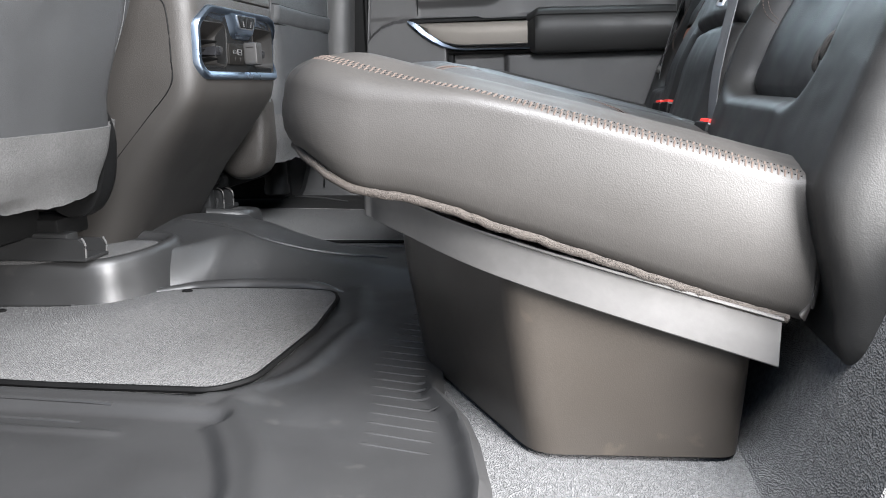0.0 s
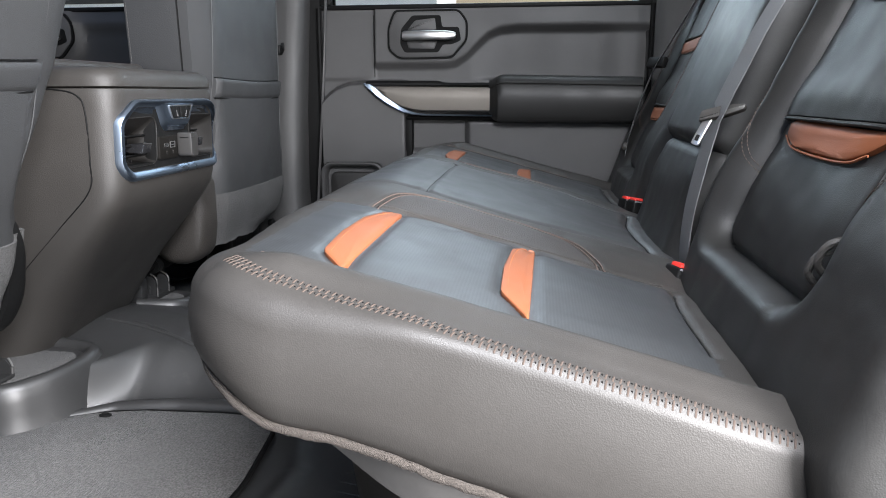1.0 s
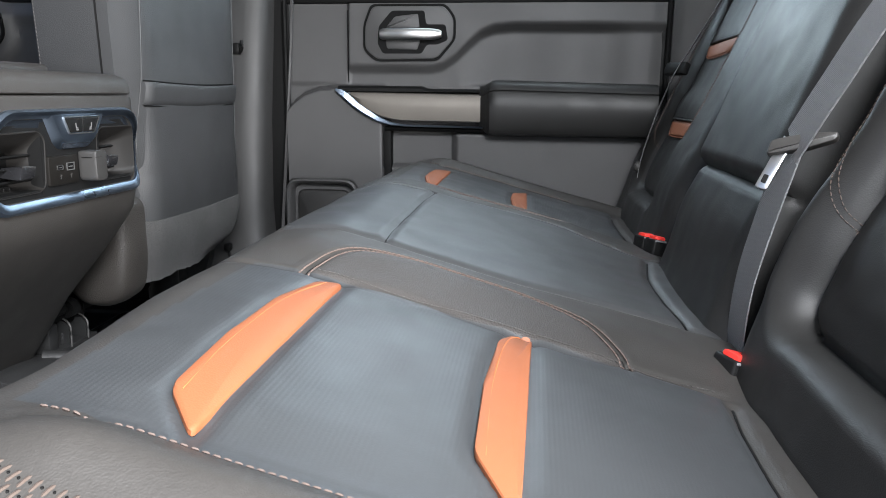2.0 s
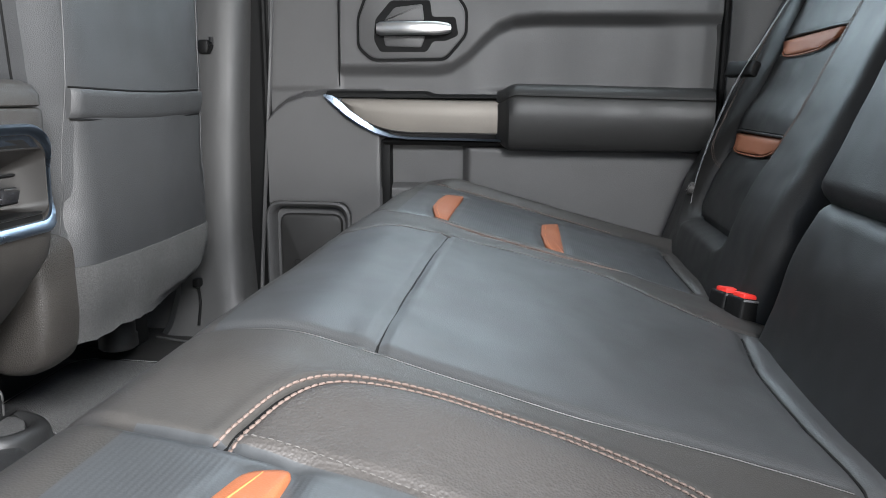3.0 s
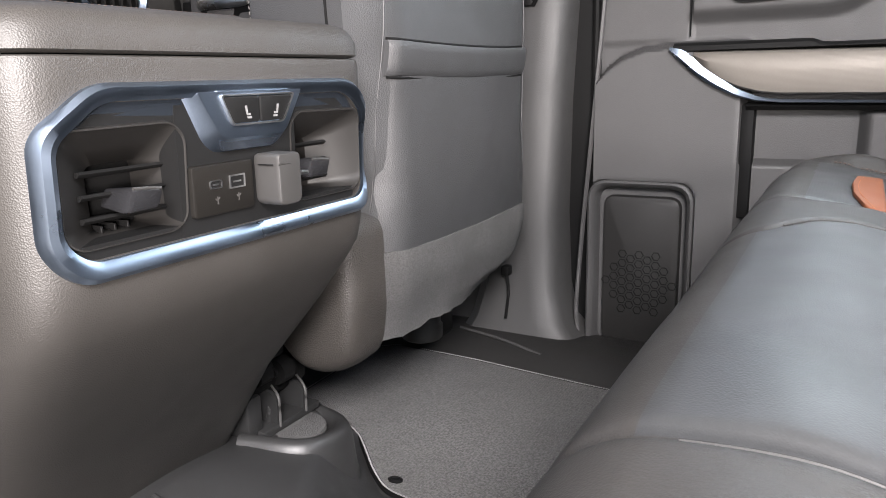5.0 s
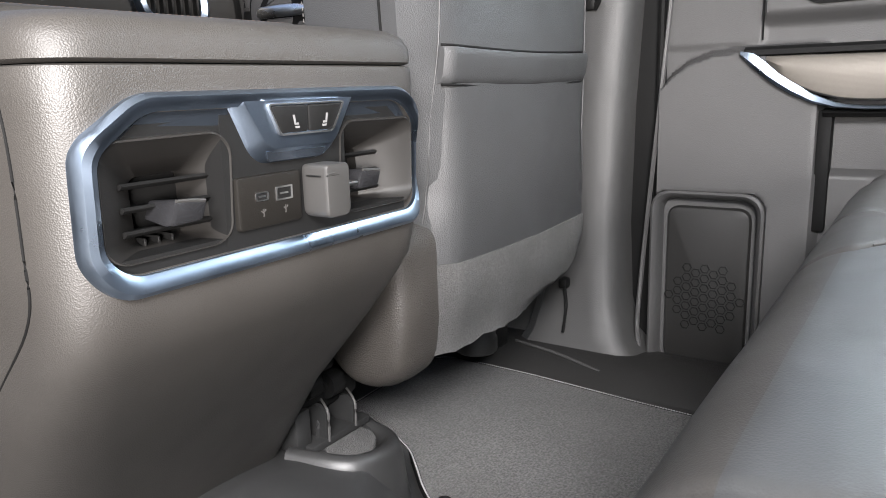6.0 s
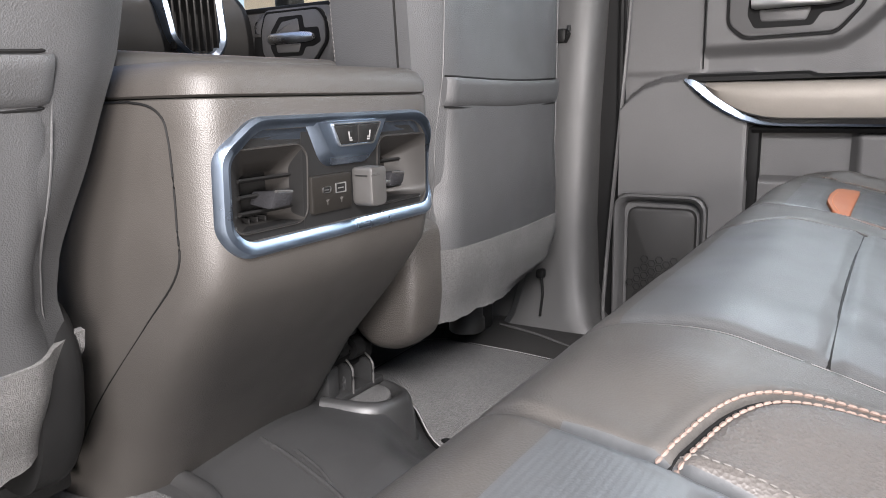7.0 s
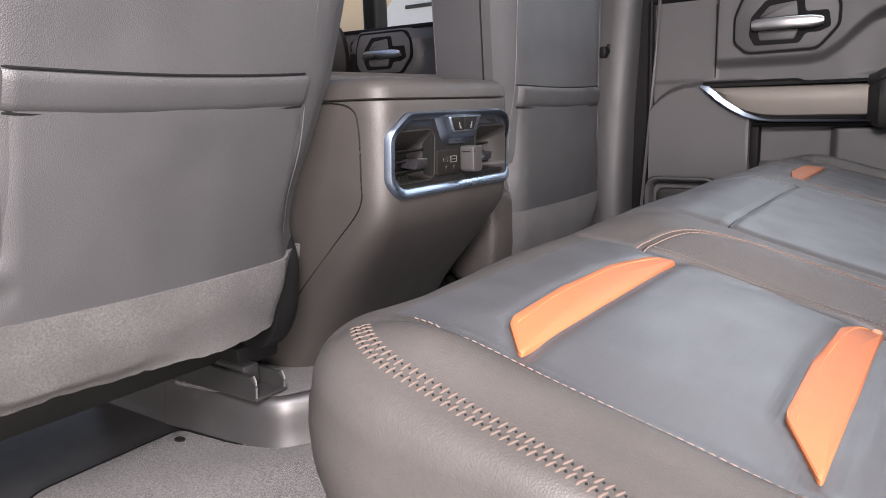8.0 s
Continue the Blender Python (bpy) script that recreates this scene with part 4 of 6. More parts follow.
def back_side(u, w):
    """Relief of an outer backrest; w runs from the inner seam of its middle panel towards the door."""
    r = 0.035
    cx, cu = abs(w - PANEL_W / 2) - PANEL_W / 2 + r, FOLD + r - u
    d = math.hypot(max(0.0, cx), max(0.0, cu)) + min(0.0, max(cx, cu)) - r
    h = 0.006 * bell(u - 0.150, 0.055) + 0.004 * smooth(0.0, -0.05, d)
    if d > 0:
        di, do, db = (max(0.0, cx) if w < PANEL_W / 2 else 0.0), (max(0.0, cx) if w > PANEL_W / 2 else 0.0), max(0.0, cu)
        t = di + do + db + 1e-6
        rise, run = (0.032 * di + 0.020 * do + 0.026 * db) / t, (0.034 * di + 0.050 * do + 0.022 * db) / t
        h += rise * math.sin(0.5 * math.pi * min(1.0, d / run))
    h -= 0.007 * bell(d, 0.0045)
    inner = smooth(0.004, -0.006, d)
    h += (0.0055 * smooth(0.2315, 0.2345, u) + 0.006 * bell(u - 0.262, 0.03) - 0.005 * bell(u - 0.231, 0.0025)) * inner
    h += (0.0055 * smooth(0.3885, 0.3915, u) - 0.005 * bell(u - 0.388, 0.0025)) * inner
    h -= 0.062 * smooth(0.02, -0.11, u)
    h += 0.0012 * noise.noise((u * 18, w * 18, 1.7)) + 0.0007 * noise.noise((u * 45, w * 30, 4.1))
    return h


def bolster_seam(w0, way):
    """The curved double seam on a bolster, from the panel's seam outwards; way: +1 towards the door."""
    return [(p.x, p.y) for p in curve_through([(0.166, w0, 0), (0.186, w0 + way * 0.017, 0), (0.222, w0 + way * 0.034, 0), (0.265, w0 + way * 0.041, 0), (0.33, w0 + way * 0.042, 0), (0.45, w0 + way * 0.040, 0), (0.62, w0 + way * 0.034, 0)], 70)]


def roll_at(w, lo, hi, r_lo, r_hi):
    """How far the cover has rolled away near the two side edges."""
    q = 0.0
    for d, r in ((w - lo, r_lo), (hi - w, r_hi)):
        if d < r:
            q = max(q, r * (1 - math.sqrt(max(0.0, 1 - (1 - d / r) ** 2))))
    return q


BACKS = ((-1, -0.331, -0.051, 0.455), (1, 0.343, -0.170, 0.402))
for s, y_seam, w_in, w_out in BACKS:
    def on_back(u, w, h, s=s, y_seam=y_seam):
        return back_to(u, y_seam + s * w, h)

    bm = pad(230, 150, lambda v: -0.12, lambda v: 0.72, w_in, w_out, back_side, (0.03, 0.05, 0.030, 0.028),
             [(0.003, 0.03), (0.003, 0.07), (-0.004, 0.11)], on_back, 0.30)
    # darkened leather copy: shade on the backs put into colour
    back = part("backrest", bm, LEATHER_SHADED, bench, "black leather outer backrest")
    for du in (0.0, 0.157):
        poly = [(0.2315 + du, 0.038), (0.214 + du, 0.043), (0.203 + du, 0.080), (0.199 + du, 0.15), (0.200 + du, 0.222), (0.209 + du, 0.250), (0.2300 + du, 0.286)]
        draped(poly, lambda u, w, h, s=s: on_back(u, w, back_side(min(u, 0.229 + (0.157 if u > 0.3 else 0.0)), w) + 0.001 + h), 0.0045, ORANGE, back, "orange_insert", "orange leather backrest insert")
        bm = bmesh.new()
        line = curve_through([(a, b, 0) for a, b in poly[1:-1]], 40)
        tube(bm, [on_back(p.x - 0.001, p.y, back_side(p.x, p.y) + 0.0035) for p in line], 0.0013, 6)
        part("piping", bm, ORANGE, back, "orange piping under the insert")
        bm = bmesh.new()
        tube(bm, [on_back(0.2325 + du, w, back_side(0.2355 + du, w) - 0.001) for w in steps(0.004, PANEL_W - 0.004, 40)], 0.0022, 8)
        part("flap_edge", bm, LEATHER_SHADED, back)
    bm = bmesh.new()
    for w0, way in ((0.0, -1), (PANEL_W, 2.4 if s < 0 else 1.7)):
        for off in (0.0, 0.0055):
            run = [on_back(u, w - math.copysign(off, way), back_side(u, w - math.copysign(off, way)) - roll_at(w - math.copysign(off, way), w_in, w_out, 0.030, 0.028)) for u, w in bolster_seam(w0, way)]
            stitches(bm, run, 0.0052, 0.0040, 0.00055, BACK_OUT, 0.0008)
    part("stitching", bm, THREAD, back, "tan thread along the backrest bolsters", kind="stuff")
    bm = bmesh.new()
    if s < 0:
        for k in (0.0, 0.010):
            tube(bm, curve_through([on_back(0.100 + k, PANEL_W - 0.016 + k * 0.6, 0.004), on_back(0.108 + k, PANEL_W - 0.012 + k * 0.6, 0.014), on_back(0.124 + k, PANEL_W - 0.006 + k * 0.6, 0.015), on_back(0.134 + k, PANEL_W - 0.002 + k * 0.6, 0.004)], 14), 0.0032, 8)
        part("anchor_loop", bm, PRINT_GREY, back, "grey child-seat anchor loop")
    else:
        c = Vector(on_back(0.118, PANEL_W + 0.018, 0.022))
        tube(bm, [c, c + BACK_OUT * 0.008], 0.011, 18)
        tube(bm, [c + BACK_OUT * 0.008, c + BACK_OUT * 0.010], 0.007, 14)
        part("anchor_badge", bm, PRINT_GREY, back, "grey child-seat anchor tag")


def back_centre(u, v):
    h = 0.034 + 0.004 * bell((v + 0.06) / 0.1, 1.0)
    h += 0.012 * smooth(0.172, 0.190, u) - 0.007 * bell(u - 0.173, 0.004)
    h += 0.005 * bell(u - 0.125, 0.04)
    h -= 0.055 * smooth(0.02, -0.10, u)
    h += 0.0008 * noise.noise((u * 30, v * 30, 2.3))
    return h + 0.05 * max(0.0, u - 0.10)


bm = pad(200, 70, lambda v: -0.12, lambda v: 0.70, -0.222, 0.105, back_centre, (0.03, 0.05, 0.03, 0.03), [(0.002, 0.03), (0.002, 0.07), (-0.003, 0.10)], back_to, 0.4)
# centre back, also in the leather darkened to imitate shade
part("centre_backrest", bm, LEATHER_SHADED, bench, "smooth charcoal fold-down centre backrest")

# ---- seat belts and buckles ----
belt = thing("seat_belt", (0.37, -0.25, 0.27), "grey centre seat belt with a chrome latch hanging down the backrest", "seat belt")
bm = bmesh.new()
strip(bm, curve_through([(0.50, -0.500, 0.80), (0.440, -0.432, 0.68), (0.399, -0.372, 0.583), (0.380, -0.328, 0.52), (0.368, -0.292, 0.472)], 24), 0.046, 0.0014, lambda t: (0.08, -1, 0.10))
part("upper_strap", bm, WEBBING, belt)
bm = bmesh.new()
strip(bm, curve_through([(0.368, -0.292, 0.472), (0.358, -0.268, 0.40), (0.352, -0.250, 0.34), (0.352, -0.240, 0.28), (0.360, -0.238, 0.24)], 20), 0.046, 0.0014, lambda t: (0.06, -1, 0.0))
part("lower_strap", bm, WEBBING, belt)
LATCH = look((0.364, -0.292, 0.470), (0.364 - 0.3, -0.292 - 0.55, 0.470 + 0.25))
bm = bmesh.new()
outer = rounded([(-0.026, -0.010), (0.004, -0.003), (0.026, 0.006), (0.026, 0.013), (0.002, 0.011), (-0.024, 0.004)], 0.004, 3)
plate(bm, outer, lambda a, b, h: LATCH @ Vector((-a - 0.012, b, -h - 0.003)), 0.008, 0.003)
part("latch_head", bm, VANE, belt, "grey plastic latch head")
bm = bmesh.new()
plate(bm, rounded([(-0.020, -0.004), (-0.031, -0.036), (-0.021, -0.039), (-0.009, -0.003)], 0.003, 3), lambda a, b, h: LATCH @ Vector((-a - 0.012, b, -h - 0.003)), 0.003, 0.001)
part("tongue", bm, ALLOY, belt, "bright steel latch tongue")
bm = bmesh.new()
plate(bm, rounded([(-0.0265, -0.032), (-0.0245, -0.025), (-0.0205, -0.026), (-0.0225, -0.0335)], 0.001, 2), lambda a, b, h: LATCH @ Vector((-a - 0.012, b, -h - 0.003)), 0.0036)
part("slot", bm, PLASTIC_DARK, belt)

belt = thing("seat_belt", (0.40, 0.66, 0.36), "black outer seat belt lying down the far backrest edge", "seat belt")
bm = bmesh.new()
strip(bm, curve_through([(0.62, 0.66, 0.95), (0.53, 0.645, 0.74), (0.465, 0.632, 0.62), (0.425, 0.635, 0.545), (0.39, 0.655, 0.43), (0.375, 0.665, 0.34), (0.385, 0.67, 0.25)], 30), 0.046, 0.0014, lambda t: (0.2, 1, 0))
part("strap", bm, WEBBING, belt)
bm = bmesh.new()
CLIP = look((0.432, 0.630, 0.568), (0.432 - 0.6, 0.630 - 0.3, 0.568 + 0.25))
box(bm, (-0.032, -0.013, -0.006), (0.032, 0.013, 0.010), 0.005, 2, CLIP)
part("latch_head", bm, PLASTIC_DARK, belt)

for name_at, turn_z, n in (((0.347, 0.203, 0.222), 20, 2), ((0.326, -0.300, 0.228), 24, 1)):
    grip = thing("belt_buckle", name_at, "black belt buckle with red release button standing between the cushions", "belt buckle", "belt buckles")
    m = Matrix.Translation(name_at) @ pose(0, 0, 0, -6, 8 if n == 2 else 16, 0) @ pose(0, 0, 0, 0, 0, turn_z)
    half, zt = (0.033, 0.076) if n == 2 else (0.017, 0.060)
    for k in range(n):
        y0 = (k - (n - 1) / 2) * 0.033
        bm = bmesh.new()
        box(bm, (-half, y0 - 0.0155, -0.02), (half, y0 + 0.0155, zt), 0.004, 3, m)
        body = part("body", bm, PLASTIC_DARK, grip)
        bm = bmesh.new()
        box(bm, (-half + 0.002, y0 - 0.0135, zt - 0.006), (half - 0.002, y0 + 0.0075, zt + 0.0045), 0.0025, 2, m)
        part("button", bm, RED, body, "red release button")
        bm = bmesh.new()
        box(bm, (-half + 0.006, y0 + 0.0090, zt - 0.004), (half - 0.006, y0 + 0.0120, zt + 0.0016), 0.001, 1, m)
        part("slot", bm, ALLOY, body)
        bm = bmesh.new()
        box(bm, (-half + 0.001, y0 - 0.0162, zt - 0.004), (half - 0.001, y0 - 0.0148, zt - 0.0015), 0.0005, 1, m)
        part("button_lip", bm, WEBBING, body, "pale line under the button")

# ---- far rear door ----
door = thing("door_1", (0.0, 0.80, -0.03), "closed charcoal rear door with silver handle and bronze trim", "door", kind="structure")
DX0, DX1, DZ0, DZ1 = -0.425, 0.435, -0.03, 0.715


def pod_top(x):
    return lerp([(-0.46, 0.44), (-0.43, 0.475), (-0.41, 0.498), (-0.385, 0.516), (-0.35, 0.528), (-0.30, 0.533), (0.5, 0.533)], x)


def swoosh(x):
    return lerp([(-0.5, 0.572), (-0.09, 0.572), (-0.06, 0.578), (-0.03, 0.598), (0.0, 0.628), (0.025, 0.650), (0.055, 0.662), (0.10, 0.666), (0.5, 0.664)], x)


def door_y(x, z):
    y = 0.800
    up = smooth(0.528, 0.540, z)
    plateau = smooth(swoosh(x) - 0.016, swoosh(x) + 0.010, z)
    y -= 0.016 * plateau * smooth(-0.286, -0.276, x) * up
    y += 0.014 * up * (1 - plateau) * smooth(-0.03, 0.08, x) * smooth(0.38, 0.30, x)
    y -= 0.004 * up * (1 - smooth(-0.286, -0.276, x))
    pod = smooth(pod_top(x) + 0.003, pod_top(x) - 0.012, z) * smooth(-0.188, -0.200, x)
    y -= 0.034 * pod
    low = smooth(0.445, 0.430, z)
    y -= 0.020 * low * smooth(-0.040, -0.022, x) * smooth(0.435, 0.42, z)
    y -= 0.016 * low * smooth(0.352, 0.342, z) * smooth(-0.20, -0.19, x) * smooth(-0.02, -0.03, x)
    y += 0.012 * smooth(0.62, 0.715, z) * 0.5
    y -= 0.025 * smooth(-0.02, -0.09, z)
    y += 0.006 * smooth(0.40, 0.435, x)
    for sx, sz, hw, hh in ((-0.346, 0.157, 0.089, 0.157),):
        dx, dz = abs(x - sx), abs(z - sz)
        d = max(dx - hw, dz - hh) if (dx < hw - 0.03 or dz < hh - 0.03) else math.hypot(max(0, dx - hw + 0.03), max(0, dz - hh + 0.03)) - 0.03
        y += 0.026 * smooth(0.0, -0.010, d)
    return y


bm = bmesh.new()
v = sheet(bm, steps(DX0, DX1, 210), steps(DZ0, DZ1, 190), lambda x, z: (x, door_y(x, z), z))
thicken(bm, v, (0, 0.06, 0))
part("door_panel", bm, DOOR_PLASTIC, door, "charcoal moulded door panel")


def on_door(y):
    return lambda a, b, h: (a, y - h, b)


def door_handle(parent, x0, z0, y0, wide=True):
    """The lever, its dished surround and back plate; x0, z0: the lever's middle."""
    o = rounded([(x0 - 0.107, z0 + 0.02), (x0 - 0.09, z0 + 0.062), (x0 + 0.075, z0 + 0.062), (x0 + 0.096, z0 + 0.035), (x0 + 0.096, z0 - 0.010), (x0 + 0.058, z0 - 0.053), (x0 - 0.080, z0 - 0.055), (x0 - 0.107, z0 - 0.032)], 0.012, 4)
    i = [(x0 - 0.004 + (a - x0 + 0.004) * 0.86, z0 + 0.003 + (b - z0 - 0.003) * 0.80) for a, b in o]
    bm = bmesh.new()
    gap = [(x0 - 0.004 + (a - x0 + 0.004) * 1.05, z0 + 0.003 + (b - z0 - 0.003) * 1.085) for a, b in o]
    plate(bm, gap, on_door(y0 + 0.010), 0.0095)
    surround = part("handle_surround", bm, RUBBER_EDGE, parent, "dark gap round the handle plate")
    bm = bmesh.new()
    plate(bm, o, on_door(y0 + 0.004), 0.0062, 0.0022)
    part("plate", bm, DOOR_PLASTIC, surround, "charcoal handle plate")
    bm = bmesh.new()
    plate(bm, rounded([(x0 - 0.075, z0 + 0.018), (x0 - 0.045, z0 + 0.052), (x0 + 0.030, z0 + 0.052), (x0 + 0.034, z0 + 0.022), (x0 + 0.078, z0 + 0.022), (x0 + 0.084, z0 - 0.012), (x0 + 0.060, z0 - 0.022), (x0 + 0.036, z0 - 0.022), (x0 + 0.024, z0 - 0.042), (x0 - 0.066, z0 - 0.042), (x0 - 0.078, z0 - 0.02)], 0.006, 3), on_door(y0 + 0.002), 0.0046)
    part("recess", bm, RUBBER_EDGE, surround, "black recess behind the lever")
    bm = bmesh.new()
    plate(bm, rounded([(x0 - 0.060, z0 - 0.012), (x0 - 0.056, z0 - 0.032), (x0 + 0.014, z0 - 0.034), (x0 + 0.022, z0 - 0.012)], 0.005, 3), on_door(y0 + 0.001), 0.0056, 0.003)
    plate(bm, rounded([(x0 - 0.060, z0 + 0.014), (x0 - 0.038, z0 + 0.040), (x0 + 0.016, z0 + 0.046), (x0 + 0.020, z0 + 0.014)], 0.005, 3), on_door(y0 + 0.001), 0.0050, 0.003)
    part("bowl", bm, DOOR_PLASTIC, surround)
    bm = bmesh.new()
    rings = []
    for k in steps(0, 1, 24):
        xx = x0 - 0.070 + 0.141 * k
        hh = 0.0125 * (1 - 0.25 * smooth(0.8, 1.0, k)) * (0.75 + 0.25 * smooth(0, 0.05, k)) * (1 - 0.3 * smooth(0.97, 1, k))
        pr = 0.014 + 0.010 * math.sin(math.pi * k)
        rings.append([(xx, y0 - pr - 0.006 * math.cos(a) * (1 if abs(math.cos(a)) > 0.2 else 0.6), z0 + hh * math.sin(a)) for a in steps(0, 2 * math.pi * 15 / 16, 16)])
    loft(bm, rings)
    part("lever", bm, ALLOY, surround, "satin silver door lever")


door_handle(door, -0.131, 0.645, 0.7785)
# crease with its thread
bm = bmesh.new()
line = [(x, swoosh(x) + 0.012) for x in steps(-0.01, 0.405, 60)]
stitches(bm, [(x, door_y(x, z) - 0.0005, z) for x, z in line], 0.0055, 0.0038, 0.0006, (0, -1, 0.2))
part("stitching", bm, THREAD_GREY, door, kind="stuff")
bm = bmesh.new()
tube(bm, [(-0.281, 0.789, z) for z in steps(0.54, 0.70, 8)], 0.0012, 5)
part("panel_gap", bm, PLASTIC_DARK, door)
# bronze trim and its bright edge
bm = bmesh.new()
trim = [(-0.287, 0.517), (-0.262, 0.517), (0.056, 0.513), (0.056, 0.450), (-0.160, 0.451), (-0.205, 0.462), (-0.245, 0.485)]
rings = []
for x in steps(-0.268, 0.056, 40):
    zb = lerp([(-0.268, 0.505), (-0.25, 0.488), (-0.225, 0.472), (-0.20, 0.461), (-0.17, 0.4535), (-0.14, 0.451), (0.06, 0.450)], x)
    zt = 0.517 - 0.011 * (x + 0.268)
    rings.append([(x, 0.772, zt), (x, 0.7555, zt - 0.002), (x, 0.752, zt - 0.006), (x, 0.750 - 0.001, 0.5 * (zt + zb)), (x, 0.753, zb + 0.003), (x, 0.757, zb), (x, 0.772, zb)])
loft(bm, rings)
part("trim_panel", bm, BRUSHED, door, "brushed bronze grey trim panel")
bm = bmesh.new()
rings = []
for x in steps(-0.304, 0.042, 60):
    zc = lerp([(-0.304, 0.520), (-0.285, 0.505), (-0.262, 0.486), (-0.235, 0.468), (-0.205, 0.452), (-0.175, 0.4435), (-0.14, 0.4405), (0.05, 0.4385)], x)
    hh = lerp([(-0.304, 0.004), (-0.285, 0.015), (-0.25, 0.016), (-0.20, 0.008), (-0.16, 0.0035), (0.042, 0.0025)], x)
    rings.append([(x, 0.770, zc + hh), (x, 0.7545, zc + hh), (x, 0.751, zc), (x, 0.7545, zc - hh * 0.4), (x, 0.770, zc - hh * 0.5)])
loft(bm, rings)
part("trim_edge", bm, CHROME, door, "bright chrome lower trim edge")
bm = bmesh.new()
rings = []
for x in steps(-0.300, 0.05, 30):
    zt = 0.531 - 0.006 * smooth(-0.11, -0.09, x)
    rings.append([(x, 0.80, zt), (x, 0.766, zt - 0.001), (x, 0.758, zt - 0.006), (x, 0.758, 0.518), (x, 0.77, 0.515), (x, 0.80, 0.515)])
loft(bm, rings)
part("trim_ledge", bm, PLASTIC_DARK, door, "black ledge with window switch above the trim")
bm = bmesh.new()
rings = []
for x in steps(-0.19, 0.05, 20):
    rings.append([(x, 0.80, 0.440), (x, 0.768, 0.438), (x, 0.762, 0.434), (x, 0.77, 0.428), (x, 0.80, 0.43)])
loft(bm, rings)
part("pull_lip", bm, PLASTIC_DARK, door)
bm = bmesh.new()
box(bm, (-0.197, 0.772, 0.26), (-0.178, 0.803, 0.437), 0.003)
part("pod_gap", bm, RUBBER_EDGE, door)
bm = bmesh.new()
tube(bm, [(-0.033, 0.7985, z) for z in steps(0.26, 0.43, 6)], 0.0012, 5)
part("panel_gap", bm, RUBBER_EDGE, door)
# armrest
rings = []
bm = bmesh.new()
for x in steps(0, 1, 46):
    xx = 0.028 + 0.388 * x
    f = smooth(0.0, 0.075, x)
    zt = 0.546 - 0.014 * (1 - smooth(0.0, 0.10, x)) - 0.008 * x
    yf = 0.716 + 0.038 * (1 - f)
    zb = 0.423 + 0.010 * (1 - f)
    rings.append([(xx, 0.81, zt), (xx, yf + 0.034, zt), (xx, yf + 0.014, zt - 0.004), (xx, yf + 0.004, zt - 0.014), (xx, yf + 0.001, zt - 0.021), (xx, yf + 0.003, zt - 0.0235), (xx, yf, zt - 0.027),
                  (xx, yf - 0.002, 0.5 * (zt + zb)), (xx, yf + 0.002, zb + 0.018), (xx, yf + 0.012, zb + 0.004), (xx, yf + 0.03, zb), (xx, 0.81, zb + 0.004)])
loft(bm, rings)
# armrest leather darkened like the backs, its shade in the colour
arm = part("armrest", bm, LEATHER_SHADED, door, "padded black leather armrest")
bm = bmesh.new()
stitches(bm, [(x, 0.7185, 0.546 - 0.008 * (x - 0.028) / 0.388 - 0.0185) for x in steps(0.07, 0.41, 30)], 0.005, 0.0034, 0.0006, (0, -1, 0.4))
part("stitching", bm, THREAD_GREY, arm, kind="stuff")
# speaker
SPX, SPZ = -0.346, 0.157


def rrect(cx, cz, hw, hh, r):
    return rounded([(cx - hw, cz - hh), (cx + hw, cz - hh), (cx + hw, cz + hh), (cx - hw, cz + hh)], r, 6)


bm = bmesh.new()
ring_plate(bm, rrect(SPX, SPZ, 0.088, 0.156, 0.036), rrect(SPX, SPZ, 0.073, 0.141, 0.026), on_door(0.770), ((0, -0.006), (0.06, 0.006), (0.3, 0.009), (0.6, 0.005), (0.85, -0.004), (1, -0.022)))
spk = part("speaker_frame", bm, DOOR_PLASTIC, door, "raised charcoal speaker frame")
bm = bmesh.new()
plate(bm, rrect(SPX, SPZ - 0.004, 0.0655, 0.132, 0.022), on_door(0.802), 0.022, 0.008)
part("speaker_cover", bm, SPEAKER_PLASTIC, spk, "charcoal speaker cover with a round grille")
bm = bmesh.new()
for a in range(-5, 6):
    for b in range(-5, 6):
        cx, cz = SPX + a * 0.0142, SPZ - 0.022 + (b + 0.5 * (a % 2)) * 0.0164
        if (cx - SPX) ** 2 + (cz - SPZ + 0.022) ** 2 < 0.057 ** 2:
            hexa = [(cx + 0.0078 * math.cos(q), cz + 0.0078 * math.sin(q)) for q in steps(0, 5 * math.pi / 3, 6)]
            hexi = [(cx + 0.0064 * math.cos(q), cz + 0.0064 * math.sin(q)) for q in steps(0, 5 * math.pi / 3, 6)]
            ring_plate(bm, hexa, hexi, on_door(0.780), ((0, -0.001), (0, 0.0012), (1, 0.0012), (1, -0.001)))
part("speaker_mesh", bm, PLASTIC_DARK, spk, "hexagonal speaker grille", kind="stuff")
# door edge, seals and window
bm = bmesh.new()
tube(bm, [(-0.432, 0.79, z) for z in steps(-0.02, 0.72, 20)], 0.006, 8)
tube(bm, [(0.440, 0.79, z) for z in steps(-0.02, 0.72, 20)], 0.006, 8)
part("door_seal", bm, RUBBER_EDGE, door, "black rubber door seal")
bm = bmesh.new()
tube(bm, curve_through([(-0.400, 0.792, 1.2), (-0.413, 0.79, 0.72), (-0.428, 0.779, 0.45), (-0.448, 0.77, 0.16), (-0.447, 0.762, 0.05), (-0.415, 0.758, -0.005), (-0.33, 0.757, -0.022), (0.1, 0.757, -0.03)], 60), 0.004, 6)
part("edge_seal", bm, DOOR_PLASTIC, door)
bm = bmesh.new()
